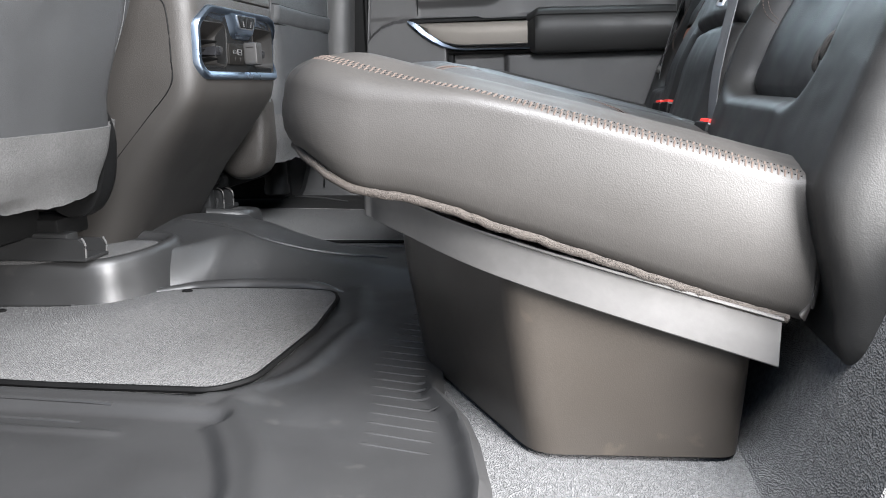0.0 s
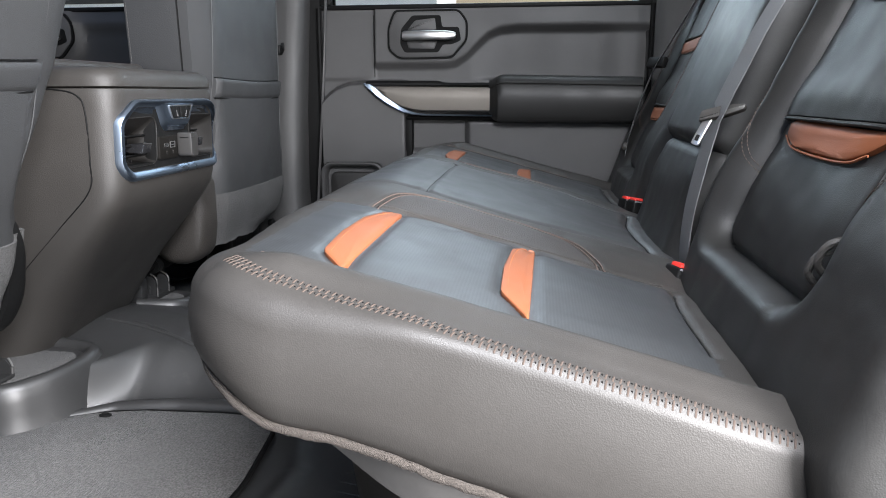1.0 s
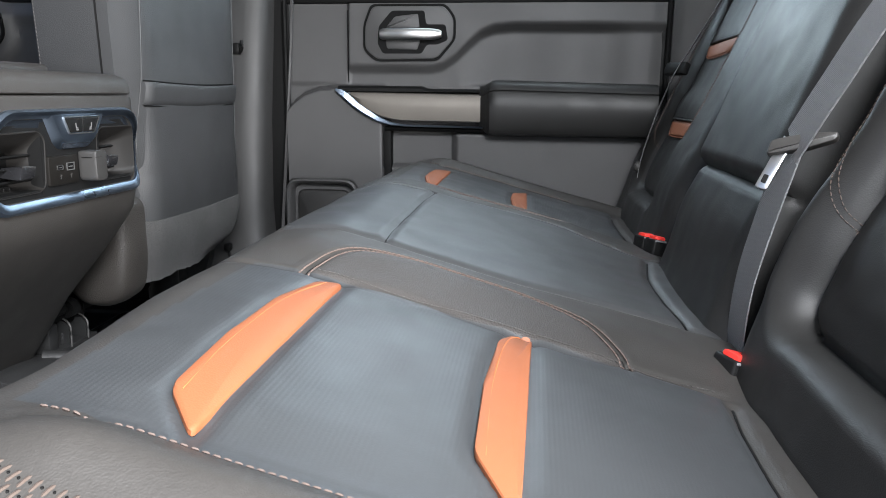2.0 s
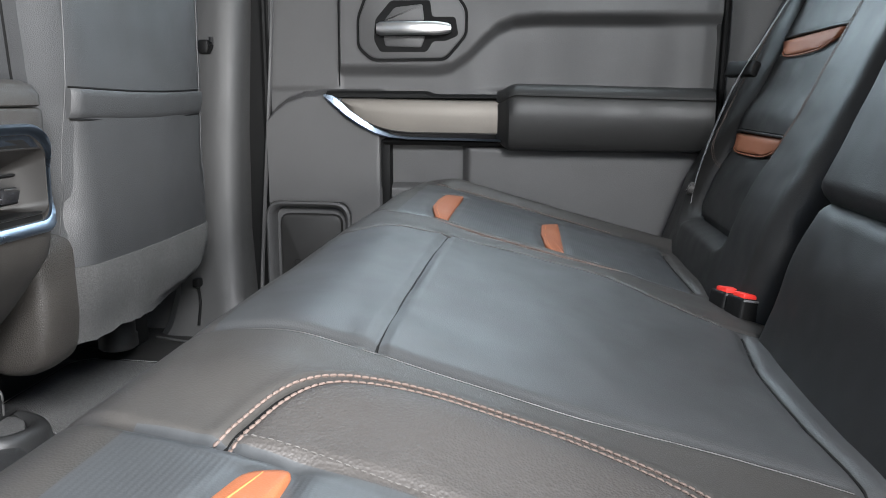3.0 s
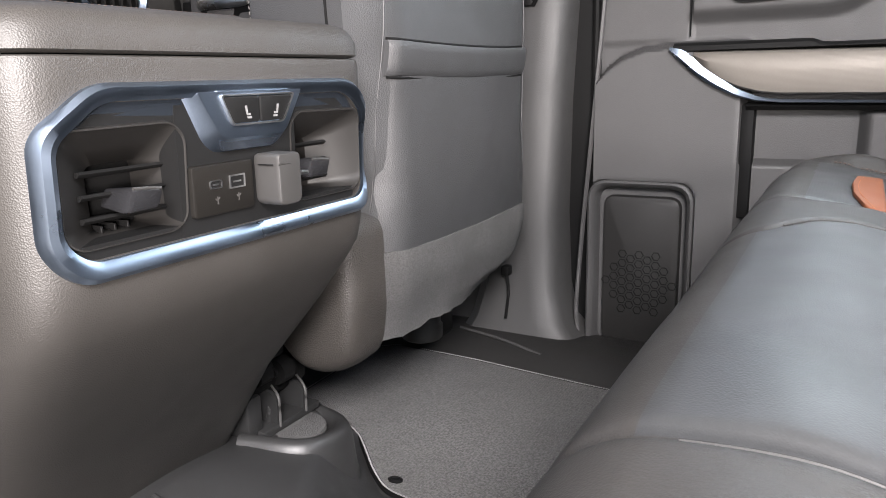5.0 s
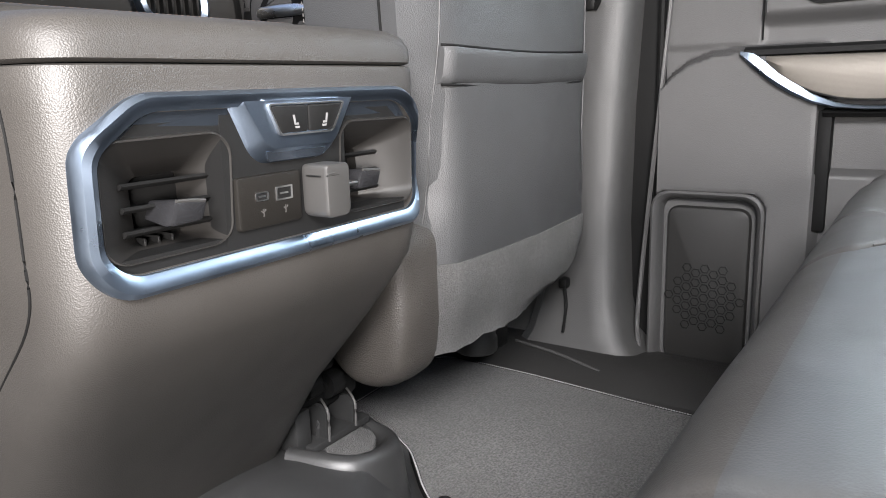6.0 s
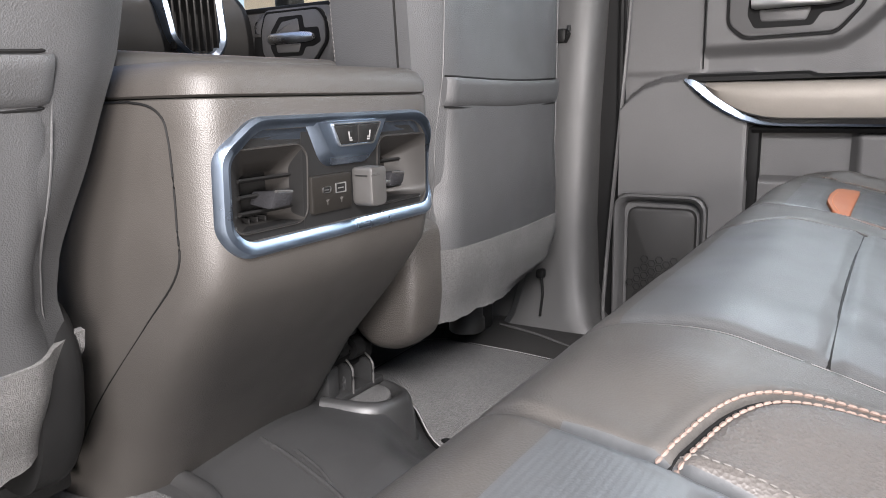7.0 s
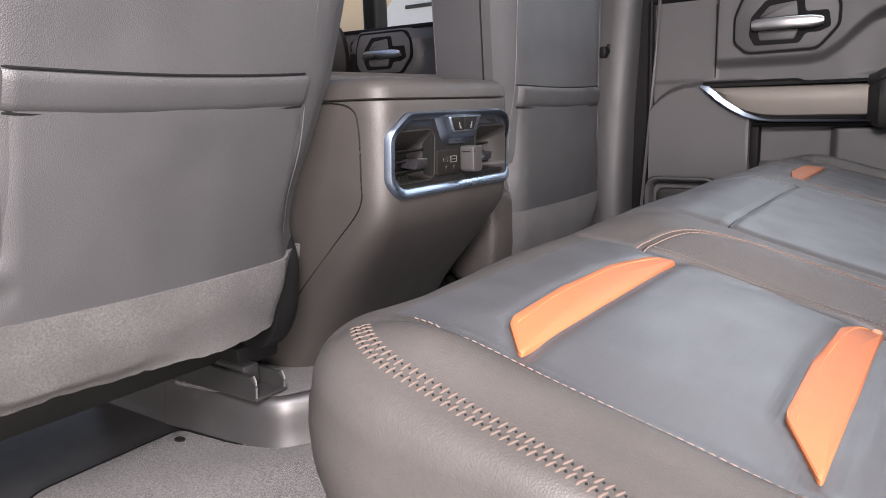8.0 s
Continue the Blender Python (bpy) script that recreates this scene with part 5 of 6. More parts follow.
for x0, x1, z0, z1 in ((-0.43, 0.44, 0.716, 0.728), (-0.43, -0.40, 0.728, 1.18), (0.41, 0.44, 0.728, 1.18), (-0.43, 0.44, 1.16, 1.20)):
    box(bm, (x0, 0.795, z0), (x1, 0.845, z1), 0.004)
part("window_frame", bm, PLASTIC_DARK, door, "black window frame")
bm = bmesh.new()
box(bm, (-0.402, 0.822, 0.725), (0.412, 0.826, 1.165))
pane = part("window_pane", bm, GLASS, door, "clear side window pane")
pane.visible_shadow = False

# ---- far side: pillars, sill ----
bm = bmesh.new()
rings = []
for z, xs, xe, yy in ((-0.02, -0.66, -0.425, 0.690), (0.03, -0.655, -0.432, 0.700), (0.06, -0.640, -0.462, 0.712), (0.12, -0.625, -0.476, 0.722), (0.25, -0.615, -0.482, 0.732), (0.45, -0.60, -0.478, 0.742), (0.72, -0.58, -0.462, 0.752), (1.22, -0.54, -0.435, 0.72)):
    rings.append([(xs, 0.84, z), (xs, yy + 0.02, z), (xs + 0.02, yy, z), (xe - 0.05, yy - 0.004, z), (xe - 0.022, yy - 0.002, z), (xe - 0.006, yy + 0.008, z), (xe, yy + 0.024, z), (xe + 0.004, 0.84, z)])
loft(bm, rings)
tagged(part("pillar_far", bm, PLASTIC), "charcoal plastic centre pillar trim", "pillar", kind="structure")
bm = bmesh.new()
loft(bm, [[(x, 0.606, -0.03), (x, 0.612, 0.012), (x, 0.635, 0.030), (x, 0.68, 0.036), (x, 0.70, 0.040), (x, 0.78, 0.030), (x, 0.79, -0.03)] for x in (-1.5, -0.9, -0.64, -0.40, 0.40)])
tagged(part("sill_far", bm, SPEAKER_PLASTIC), "black plastic door sill trim", "sill", kind="structure")
bm = bmesh.new()
tube(bm, curve_through([(-0.645, 0.690, 0.040), (-0.55, 0.668, 0.037), (-0.47, 0.645, 0.030)], 14), 0.0028, 6)
tagged(part("sill_rib", bm, PLASTIC), "charcoal rib on the sill trim", "trim", kind="structure")
bm = bmesh.new()
loft(bm, [[(0.445, 0.84, z), (0.445 + d, 0.775, z), (0.47 + d, 0.755, z), (0.74, 0.73, z), (0.74, 0.84, z)] for z, d in ((-0.05, 0), (0.3, 0.0), (0.7, 0.0), (1.22, 0.02))])
tagged(part("pillar_rear_far", bm, PLASTIC), "charcoal plastic rear pillar trim", "pillar", kind="structure")
bm = bmesh.new()
loft(bm, [[(x0, 0.70, z), (x1, 0.70, z), (x1, 0.74, z), (x0, 0.74, z)] for z, x0, x1 in ((0.10, 0.33, 0.44), (0.22, 0.345, 0.45), (0.30, 0.358, 0.46), (0.36, 0.375, 0.46))])
part("side_shield", bm, PRINT_GREY, bench, "pale grey plastic hinge cover")
for z0, y0 in ((0.612, 0.752), (0.150, 0.722)):
    bm = bmesh.new()
    if z0 < 0.3:
        box(bm, (-0.572, y0 - 0.016, z0 - 0.009), (-0.556, y0 + 0.01, z0 + 0.009), 0.004, 2)
        tube(bm, curve_through([(-0.562, y0 - 0.010, z0 - 0.006), (-0.558, y0 - 0.012, z0 - 0.04), (-0.560, y0 - 0.020, z0 - 0.085)], 10), 0.003, 6)
    else:
        box(bm, (-0.545, y0 - 0.018, z0 - 0.014), (-0.523, y0 + 0.01, z0 + 0.012), 0.005, 2)
        tube(bm, curve_through([(-0.525, y0 - 0.012, z0 - 0.012), (-0.515, y0 - 0.02, z0 + 0.0), (-0.516, y0 - 0.018, z0 + 0.016)], 8), 0.004, 6)
    tagged(part("belt_guide", bm, PLASTIC_DARK), "small black plastic hook on the pillar", "hook")

bm = bmesh.new()
box(bm, (-0.52, 0.805, -0.1), (-0.40, 0.86, 1.22), 0.01)
box(bm, (0.42, 0.805, -0.1), (0.50, 0.86, 1.22), 0.01)
tagged(part("door_jamb", bm, PLASTIC_DARK), "black door jamb behind the seals", "door jamb", kind="structure")

# ---- front seats ----
def front_seat(y_in, s, x_at, lean, depth, label):
    """A front seat seen from behind; y_in: inner edge, s: +1 when it reaches to larger y; x_at: its back at 0.29 m height."""
    seat = thing("front_seat", (x_at - 0.3, y_in + s * 0.24, 0.0), label, "car seat", "front seats")
    up = Vector((math.sin(lean), 0, math.cos(lean)))
    out = Vector((math.cos(lean), 0, -math.sin(lean)))
    at = Vector((x_at, 0, 0.29))
    W = 0.475

    def to(u, v, h):
        p = at + up * u + out * h
        return (p.x, y_in + s * v, p.z)

    def lo_edge(u):
        if s < 0:
            return lerp([(-0.1, 0.0), (0.0, 0.010), (0.05, 0.026), (0.09, 0.024), (0.16, 0.004), (0.25, -0.018), (0.38, -0.026), (0.75, -0.010)], u)
        return lerp([(-0.1, 0.0), (0.0, 0.012), (0.08, 0.035), (0.16, 0.030), (0.25, 0.012), (0.40, 0.0), (0.75, 0.02)], u) + (0.016 * smooth(0.10, -0.02, u) if s > 0 else 0)

    def rel(u, v):
        e = lo_edge(u)
        h = 0.004 - 0.030 * smooth(e + 0.055, e - 0.005, v) - 0.030 * smooth(W - 0.055, W + 0.005, v)
        a, b = 0.055 - 0.02 * smooth(0.1, -0.02, u), W - 0.055
        h -= 0.004 * (bell(v - a, 0.003) + bell(v - b, 0.003))
        h += 0.008 * math.sin(math.pi * min(1, max(0, (v - a) / (b - a)))) * smooth(0.30, 0.2, u)
        h += 0.0012 * noise.noise((u * 15, v * 15, y_in * 7))
        return h
    # body in levels, so that the waist shows
    bm = bmesh.new()
    rings = []
    us = steps(-0.02, 0.62, 50) + [0.64, 0.655, 0.66]
    for u in us:
        e = lo_edge(u)
        tip = 1.0 if u < 0.62 else (0.9 if u < 0.645 else (0.7 if u < 0.658 else 0.4))
        sec = []
        for k in range(25):
            v = e + (W - 2 * 0 - e) * k / 24
            vv = W / 2 + (v - W / 2) * (0.6 + 0.4 * tip)
            sec.append(to(u, vv, rel(u, v) - (1 - tip) * 0.04))
        sec.append(to(u, W + 0.004, -0.07))
        sec.append(to(u, W - 0.01, -depth))
        sec.append(to(u, W - 0.07, -depth - 0.02))
        sec.append(to(u, W / 2, -depth + 0.02))
        sec.append(to(u, e + 0.07, -depth - 0.02))
        sec.append(to(u, e + 0.012, -depth))
        sec.append(to(u, e - 0.002, -0.07))
        rings.append(sec)
    loft(bm, rings)
    part("backrest", bm, VINYL, seat, "charcoal vinyl seat back")
    # map pocket with its hem
    a, b = 0.056, W - 0.056
    pk = 0.257 if s < 0 else 0.236
    bm = bmesh.new()
    nu, nv = 46, 40
    vs = [[bm.verts.new(to(u, a - 0.012 * smooth(0.12, 0.0, u) + (b + 0.018 * smooth(0.10, 0.0, u) - a + 0.012 * smooth(0.12, 0.0, u)) * k / (nv - 1), 0.0012 + rel(u, a - 0.012 * smooth(0.12, 0.0, u) + (b + 0.018 * smooth(0.10, 0.0, u) - a + 0.012 * smooth(0.12, 0.0, u)) * k / (nv - 1)) +
           0.0008 * noise.noise((u * 9, k * 0.12, y_in * 3))))
           for k in range(nv)] for u in steps(-0.004, pk - 0.034, nu)]
    for j in range(nu - 1):
        for i in range(nv - 1):
            bm.faces.new((vs[j][i], vs[j][i + 1], vs[j + 1][i + 1], vs[j + 1][i]))
    thicken(bm, vs, -out * 0.006)
    pocket = part("map_pocket", bm, VINYL, seat, "charcoal vinyl map pocket with a hemmed top")
    bm = bmesh.new()
    rings = []
    for k in steps(0, 1, 60):
        v = a - 0.002 + (b - a + 0.004) * k
        slack = 0.0015 * math.sin(math.pi * k) + 0.0008 * noise.noise((k * 7, y_in, 0.4))
        sag = -0.004 * math.sin(math.pi * k)
        rings.append([to(pk - 0.036 + 0.038 * f + sag, v, rel(pk, v) + slack + g) for f, g in
                      ((0.0, -0.004), (0.0, 0.0005), (0.06, 0.0035), (0.25, 0.0058), (0.5, 0.0072), (0.75, 0.0085), (0.92, 0.0085), (1.0, 0.0065), (1.0, 0.001), (0.9, -0.004))])
    loft(bm, rings)
    part("hem", bm, VINYL, pocket, "wide padded hem of the pocket")
    for off in (-0.0375, 0.0035):
        bm = bmesh.new()
        tube(bm, [to(pk + off - 0.004 * math.sin(math.pi * k), a + (b - a) * k, rel(pk, a + (b - a) * k) + 0.0012) for k in steps(0, 1, 40)], 0.0016, 6)
        part("hem_seam", bm, RUBBER_EDGE, pocket, "dark seam beside the hem")
    for v0 in (a - 0.004, b + 0.004):
        bm = bmesh.new()
        side = [(u, v0 + (-0.013 if v0 < 0.1 else 0.02) * smooth(0.12, 0.0, u)) for u in steps(0.0, 0.60, 60)]
        tube(bm, [to(u, v, 0.0006 + rel(u, v)) for u, v in side], 0.0010, 6)
        part("piping", bm, VINYL, seat)
    # fabric flap below
    bm = bmesh.new()
    nu, nv = 26, 50

    def flap(f, k):
        v = (0.020 if s > 0 else 0.0) + (W + 0.002 - (0.020 if s > 0 else 0.0)) * k
        low = lerp([(0, -0.085), (0.05, -0.108), (0.25, -0.102), (0.5, -0.112), (0.80, -0.100), (0.92, -0.070), (1.0, -0.012)] if s > 0 else [(0, -0.035), (0.04, -0.075), (0.14, -0.098), (0.4, -0.104), (1.0, -0.108)], k)
        low += 0.0035 * noise.noise((k * 22, y_in, 0.2)) + 0.002 * noise.noise((k * 60, y_in, 0.5))
        top = 0.002 if s > 0 else 0.011
        u = top + (low - top) * f
        h = rel(0.0, v) + 0.004 - 0.012 * smooth(0.3, 1.0, f) * (1 - 0.4 * math.sin(3 * math.pi * k)) + 0.0025 * math.sin(9 * k + 4 * f) * f - 0.02 * smooth(0.75, 1.0, f) * smooth(0.3, 0.8, k)
        h += 0.012 * bell(k - 0.0, 0.03) * f if s > 0 else 0
        return to(u, v - (0.006 * f * bell(k, 0.1) if s > 0 else 0), h)
    vs = [[bm.verts.new(flap(j / (nu - 1), i / (nv - 1))) for i in range(nv)] for j in range(nu)]
    for j in range(nu - 1):
        for i in range(nv - 1):
            bm.faces.new((vs[j][i], vs[j][i + 1], vs[j + 1][i + 1], vs[j + 1][i]))
    thicken(bm, vs, -out * 0.007)
    part("carpet_flap", bm, FELT_FLAP, seat, "grey felt flap hanging under the seat back")
    # cushion, base and head restraint
    y0, y1 = sorted((y_in + s * 0.01, y_in + s * (W + 0.03)))
    bm = bmesh.new()
    box(bm, (x_at - 0.62, y0, 0.20), (x_at - 0.10, y1, 0.36), 0.05, 4)
    part("cushion", bm, LEATHER, seat)
    bm = bmesh.new()
    box(bm, (x_at - 0.58, y0 + 0.03, 0.12), (x_at - 0.14, y1 - 0.03, 0.215), 0.02, 2)
    part("seat_base", bm, PLASTIC_DARK, seat)
    bm = bmesh.new()
    c = Vector(to(0.76, W / 2, -0.10))
    box(bm, (c.x - 0.05, c.y - 0.13, c.z - 0.08), (c.x + 0.05, c.y + 0.13, c.z + 0.10), 0.045, 4)
    part("head_restraint", bm, LEATHER, seat)
    for k in (-0.06, 0.06):
        bm = bmesh.new()
        q = Vector(to(0.62, W / 2 + k, -0.10))
        tube(bm, [q, q + up * 0.1], 0.007, 10)
        part("post", bm, ALLOY, seat)
    # stitched seam on the inner side
    bm = bmesh.new()
    stitches(bm, [to(u, lo_edge(u) - 0.0015, -depth * 0.93 - 0.0) for u in steps(0.18, 0.62, 60)], 0.006, 0.004, 0.0008, (0.2, -s, 0))
    part("stitching", bm, THREAD_GREY, seat, kind="stuff")
    bm = bmesh.new()
    tube(bm, [to(u, lo_edge(u) - 0.001, -0.045) for u in steps(0.05, 0.62, 50)], 0.0018, 6)
    part("side_seam", bm, PLASTIC_DARK, seat)
    return seat, to


driver, _ = front_seat(-0.250, -1, -0.556, radians(15.5), 0.14, "charcoal driver seat seen from behind, felt flap below its pocket")
passenger, _ = front_seat(0.188, 1, -0.496, radians(1.0), 0.16, "charcoal passenger seat seen from behind, felt flap below its pocket")
# recliner shields
bm = bmesh.new()
shield = rounded([(-0.640, 0.195), (-0.596, 0.150), (-0.548, 0.150), (-0.512, 0.172), (-0.501, 0.235), (-0.504, 0.330), (-0.530, 0.350), (-0.590, 0.275)], [0.015, 0.025, 0.025, 0.03, 0.03, 0.02, 0.02, 0.03], 6)
loft(bm, [[(-0.555 + (a + 0.555) * f, y, 0.240 + (b - 0.240) * f) for a, b in shield] for y, f in ((0.240, 0.98), (0.215, 1.0), (0.198, 0.985), (0.186, 0.94), (0.179, 0.87), (0.1755, 0.78), (0.174, 0.6), (0.1735, 0.3))])
part("recliner_shield", bm, PLASTIC_SHIELD, passenger, "warm grey plastic recliner cover")
bm = bmesh.new()
loft(bm, [[(-0.640 + r * math.cos(a), 0.545 + r * math.sin(a), z) for a in steps(0, 2 * math.pi * 19 / 20, 20)] for r, z in ((0.030, 0.068), (0.034, 0.071), (0.034, 0.092), (0.031, 0.096), (0.031, 0.150), (0.028, 0.155))])
part("seat_motor", bm, SPEAKER_PLASTIC, passenger, "black drum under the seat")
bm = bmesh.new()
box(bm, (-0.80, 0.588, 0.046), (-0.640, 0.655, 0.150), 0.008, 3)
part("rail_foot", bm, PLASTIC_DARK, passenger)
bm = bmesh.new()
shield = rounded([(-0.70, 0.20), (-0.655, 0.150), (-0.605, 0.156), (-0.574, 0.205), (-0.562, 0.290), (-0.580, 0.340), (-0.630, 0.350), (-0.68, 0.27)], [0.02, 0.03, 0.03, 0.03, 0.03, 0.02, 0.02, 0.03], 6)
loft(bm, [[(-0.625 + (a + 0.625) * f, y, 0.245 + (b - 0.245) * f) for a, b in shield] for y, f in ((-0.300, 0.98), (-0.278, 1.0), (-0.268, 0.98), (-0.261, 0.93), (-0.257, 0.86), (-0.2555, 0.75), (-0.255, 0.3))])
part("recliner_shield", bm, PLASTIC_DARK, driver, "black plastic recliner cover")

# ---- centre console ----
console = thing("centre_console", (-0.70, -0.02, 0.085), "charcoal centre console with rear vents, chrome bezel and sockets", "console")
CY = -0.031


def console_ring(xr, w, z, r=0.042):
    far = CY + w - 0.034 * smooth(0.30, 0.18, z) + 0.012 * smooth(0.16, 0.09, z)
    p = [(xr, CY - w), (xr, far), (-1.15, far), (-1.15, CY - w)]
    return [(a, b, z) for a, b in rounded(p, [r, min(r, 0.045), 0.02, 0.02], 8)]


bm = bmesh.new()
levels = []
for z in (0.05, 0.12, 0.20, 0.27, 0.315, 0.335, 0.347, 0.357, 0.37, 0.40, 0.45, 0.48, 0.500):
    xr = -0.446 - 0.004 * (0.5 - z) / 0.15 if z > 0.357 else -0.450 - 0.70 * max(0.0, 0.330 - z) - lerp([(0.30, 0.0105), (0.33, 0.0075), (0.357, 0.0005)], z)
    levels.append(console_ring(xr, 0.178 - 0.004 * smooth(0.33, 0.08, z), z, 0.042 + 0.045 * smooth(0.34, 0.15, z)))
levels += [console_ring(-0.4470, 0.177, 0.5045), console_ring(-0.4500, 0.174, 0.5055)]
loft(bm, levels)
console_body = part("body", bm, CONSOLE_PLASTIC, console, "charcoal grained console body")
bm = bmesh.new()
loft(bm, [console_ring(-0.450, 0.174, 0.5065), console_ring(-0.4465, 0.1775, 0.5085), console_ring(-0.447, 0.177, 0.520), console_ring(-0.452, 0.173, 0.530), console_ring(-0.462, 0.165, 0.5355), console_ring(-0.485, 0.15, 0.537)])
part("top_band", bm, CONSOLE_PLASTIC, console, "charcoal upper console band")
bm = bmesh.new()
box(bm, (-1.00, CY - 0.160, 0.520), (-0.575, CY + 0.160, 0.551), 0.011, 4)
lid = part("armrest_lid", bm, LEATHER, console, "black leather armrest lid")
bm = bmesh.new()
stitches(bm, [(-0.583, y, 0.5495) for y in steps(CY - 0.15, CY + 0.15, 20)] , 0.006, 0.004, 0.0008, (0, 0, 1))
part("stitching", bm, THREAD, lid, kind="stuff")
bm = bmesh.new()
line = curve_through([(-1.1, -0.2092, 0.498), (-0.60, -0.2092, 0.503), (-0.53, -0.2092, 0.503), (-0.498, -0.2092, 0.494), (-0.4885, -0.2090, 0.47), (-0.4885, -0.2090, 0.40), (-0.495, -0.2090, 0.356), (-0.55, -0.2080, 0.298), (-0.64, -0.2065, 0.205), (-0.70, -0.2055, 0.12)], 70)
tube(bm, line, 0.0012, 6)
part("panel_seam", bm, RUBBER_EDGE, console, "dark seam of the side panel")


def carve(ob, bm):
    """Cuts a closed shape out of a mesh object."""
    bmesh.ops.recalc_face_normals(bm, faces=bm.faces)
    me = bpy.data.meshes.new("cut")
    bm.to_mesh(me)
    bm.free()
    tool = new("cut", me)
    mod = ob.modifiers.new("cut", "BOOLEAN")
    mod.operation, mod.solver, mod.object = "DIFFERENCE", "EXACT", tool
    done = bpy.data.meshes.new_from_object(ob.evaluated_get(bpy.context.evaluated_depsgraph_get()))
    ob.modifiers.clear()
    ob.data = done
    bpy.data.objects.remove(tool)


def on_console(a, b, h):
    return (-0.4455 - 0.004 * (0.5 - b) / 0.15 + h, a, b)


bez_out = rounded([(-0.1955, 0.4615), (-0.1965, 0.387), (-0.179, 0.3665), (0.128, 0.366), (0.148, 0.391), (0.147, 0.453), (0.108, 0.489), (-0.158, 0.489)], [0.013, 0.014, 0.016, 0.020, 0.018, 0.021, 0.021, 0.015], 6)
bez_in = rounded([(-0.1825, 0.4535), (-0.1835, 0.394), (-0.168, 0.3805), (0.118, 0.3805), (0.137, 0.397), (0.136, 0.450), (0.101, 0.4770), (-0.150, 0.4770)], [0.010, 0.010, 0.012, 0.014, 0.012, 0.016, 0.016, 0.012], 6)


def wrap(a, b, h):
    """The rear face, with its ends bent forwards round the corners."""
    t = 1 - math.sqrt(1 - min(0.98, max(0.0, (abs(a - CY) - 0.136) / 0.042)))
    return on_console(a, b, h - 0.042 * t * t)


bm = bmesh.new()
loft(bm, [[wrap(a, b, h) for a, b in bez_in] for h in (0.03, -0.060)])
carve(console_body, bm)
bm = bmesh.new()
ring_plate(bm, bez_out, bez_in, wrap, ((0, -0.004), (0.02, 0.004), (0.25, 0.0075), (0.6, 0.007), (0.95, 0.003), (1.0, -0.006)))
part("bezel", bm, CHROME, console, "bluish satin chrome bezel")
bm = bmesh.new()
plate(bm, bez_in, lambda a, b, h: wrap(a, b, h - 0.056), 0.004)
part("recess_back", bm, RUBBER_EDGE, console)
bm = bmesh.new()
mid_l, mid_r = -0.092, 0.032
plate(bm, [(mid_l, 0.3805), (mid_r, 0.3805), (mid_r, 0.4775), (mid_l, 0.4775)], lambda a, b, h: wrap(a, b, h - 0.030), 0.028)
plate(bm, [(-0.174, 0.3805), (0.112, 0.3805), (0.112, 0.390), (-0.174, 0.390)], lambda a, b, h: wrap(a, b, h - 0.030), 0.0275)
plate(bm, [(-0.168, 0.460), (0.106, 0.460), (0.084, 0.4765), (-0.146, 0.4765)], lambda a, b, h: wrap(a, b, h - 0.030), 0.0270)
part("vent_panel", bm, PLASTIC_DARK, console, "black recessed vent panel")
# chrome tongue that carries the seat heater switches: one piece with the bezel's upper band, its flanks sloping back
bm = bmesh.new()
base = rounded([(-0.090, 0.4815), (-0.071, 0.4425), (-0.060, 0.4345), (0.004, 0.4345), (0.018, 0.4425), (0.042, 0.4815)], [0.004, 0.010, 0.008, 0.008, 0.010, 0.004], 5)
face = rounded([(-0.077, 0.4818), (-0.059, 0.4530), (-0.0525, 0.4480), (0.0080, 0.4480), (0.0145, 0.4530), (0.0330, 0.4818)], [0.003, 0.006, 0.005, 0.005, 0.006, 0.003], 5)


def between(f):
    return [(a[0] + (b[0] - a[0]) * f, a[1] + (b[1] - a[1]) * f) for a, b in zip(base, face)]


loft(bm, [[wrap(a, b, h) for a, b in between(f)] for f, h in ((0.0, -0.026), (0.0, -0.006), (0.04, -0.004), (0.90, 0.0060), (0.96, 0.0062), (1.0, 0.0063))])
ton = part("switch_tongue", bm, CHROME, console, "chrome tongue round the heater switches")
sw_o = rounded([(-0.0585, 0.4790), (0.0225, 0.4790), (0.0080, 0.4560), (-0.0475, 0.4560)], 0.004, 3)
SWY = -0.019
sw_i = [(SWY + (a - SWY) * 0.945, 0.4677 + (b - 0.4677) * 0.87) for a, b in sw_o]
bm = bmesh.new()
ring_plate(bm, sw_o, sw_i, lambda a, b, h: wrap(a, b, h + 0.0072), ((0, -0.002), (0.1, 0.0016), (0.8, 0.0016), (1, -0.002)))
part("switch_rim", bm, ALLOY, ton, "bright switch rim")
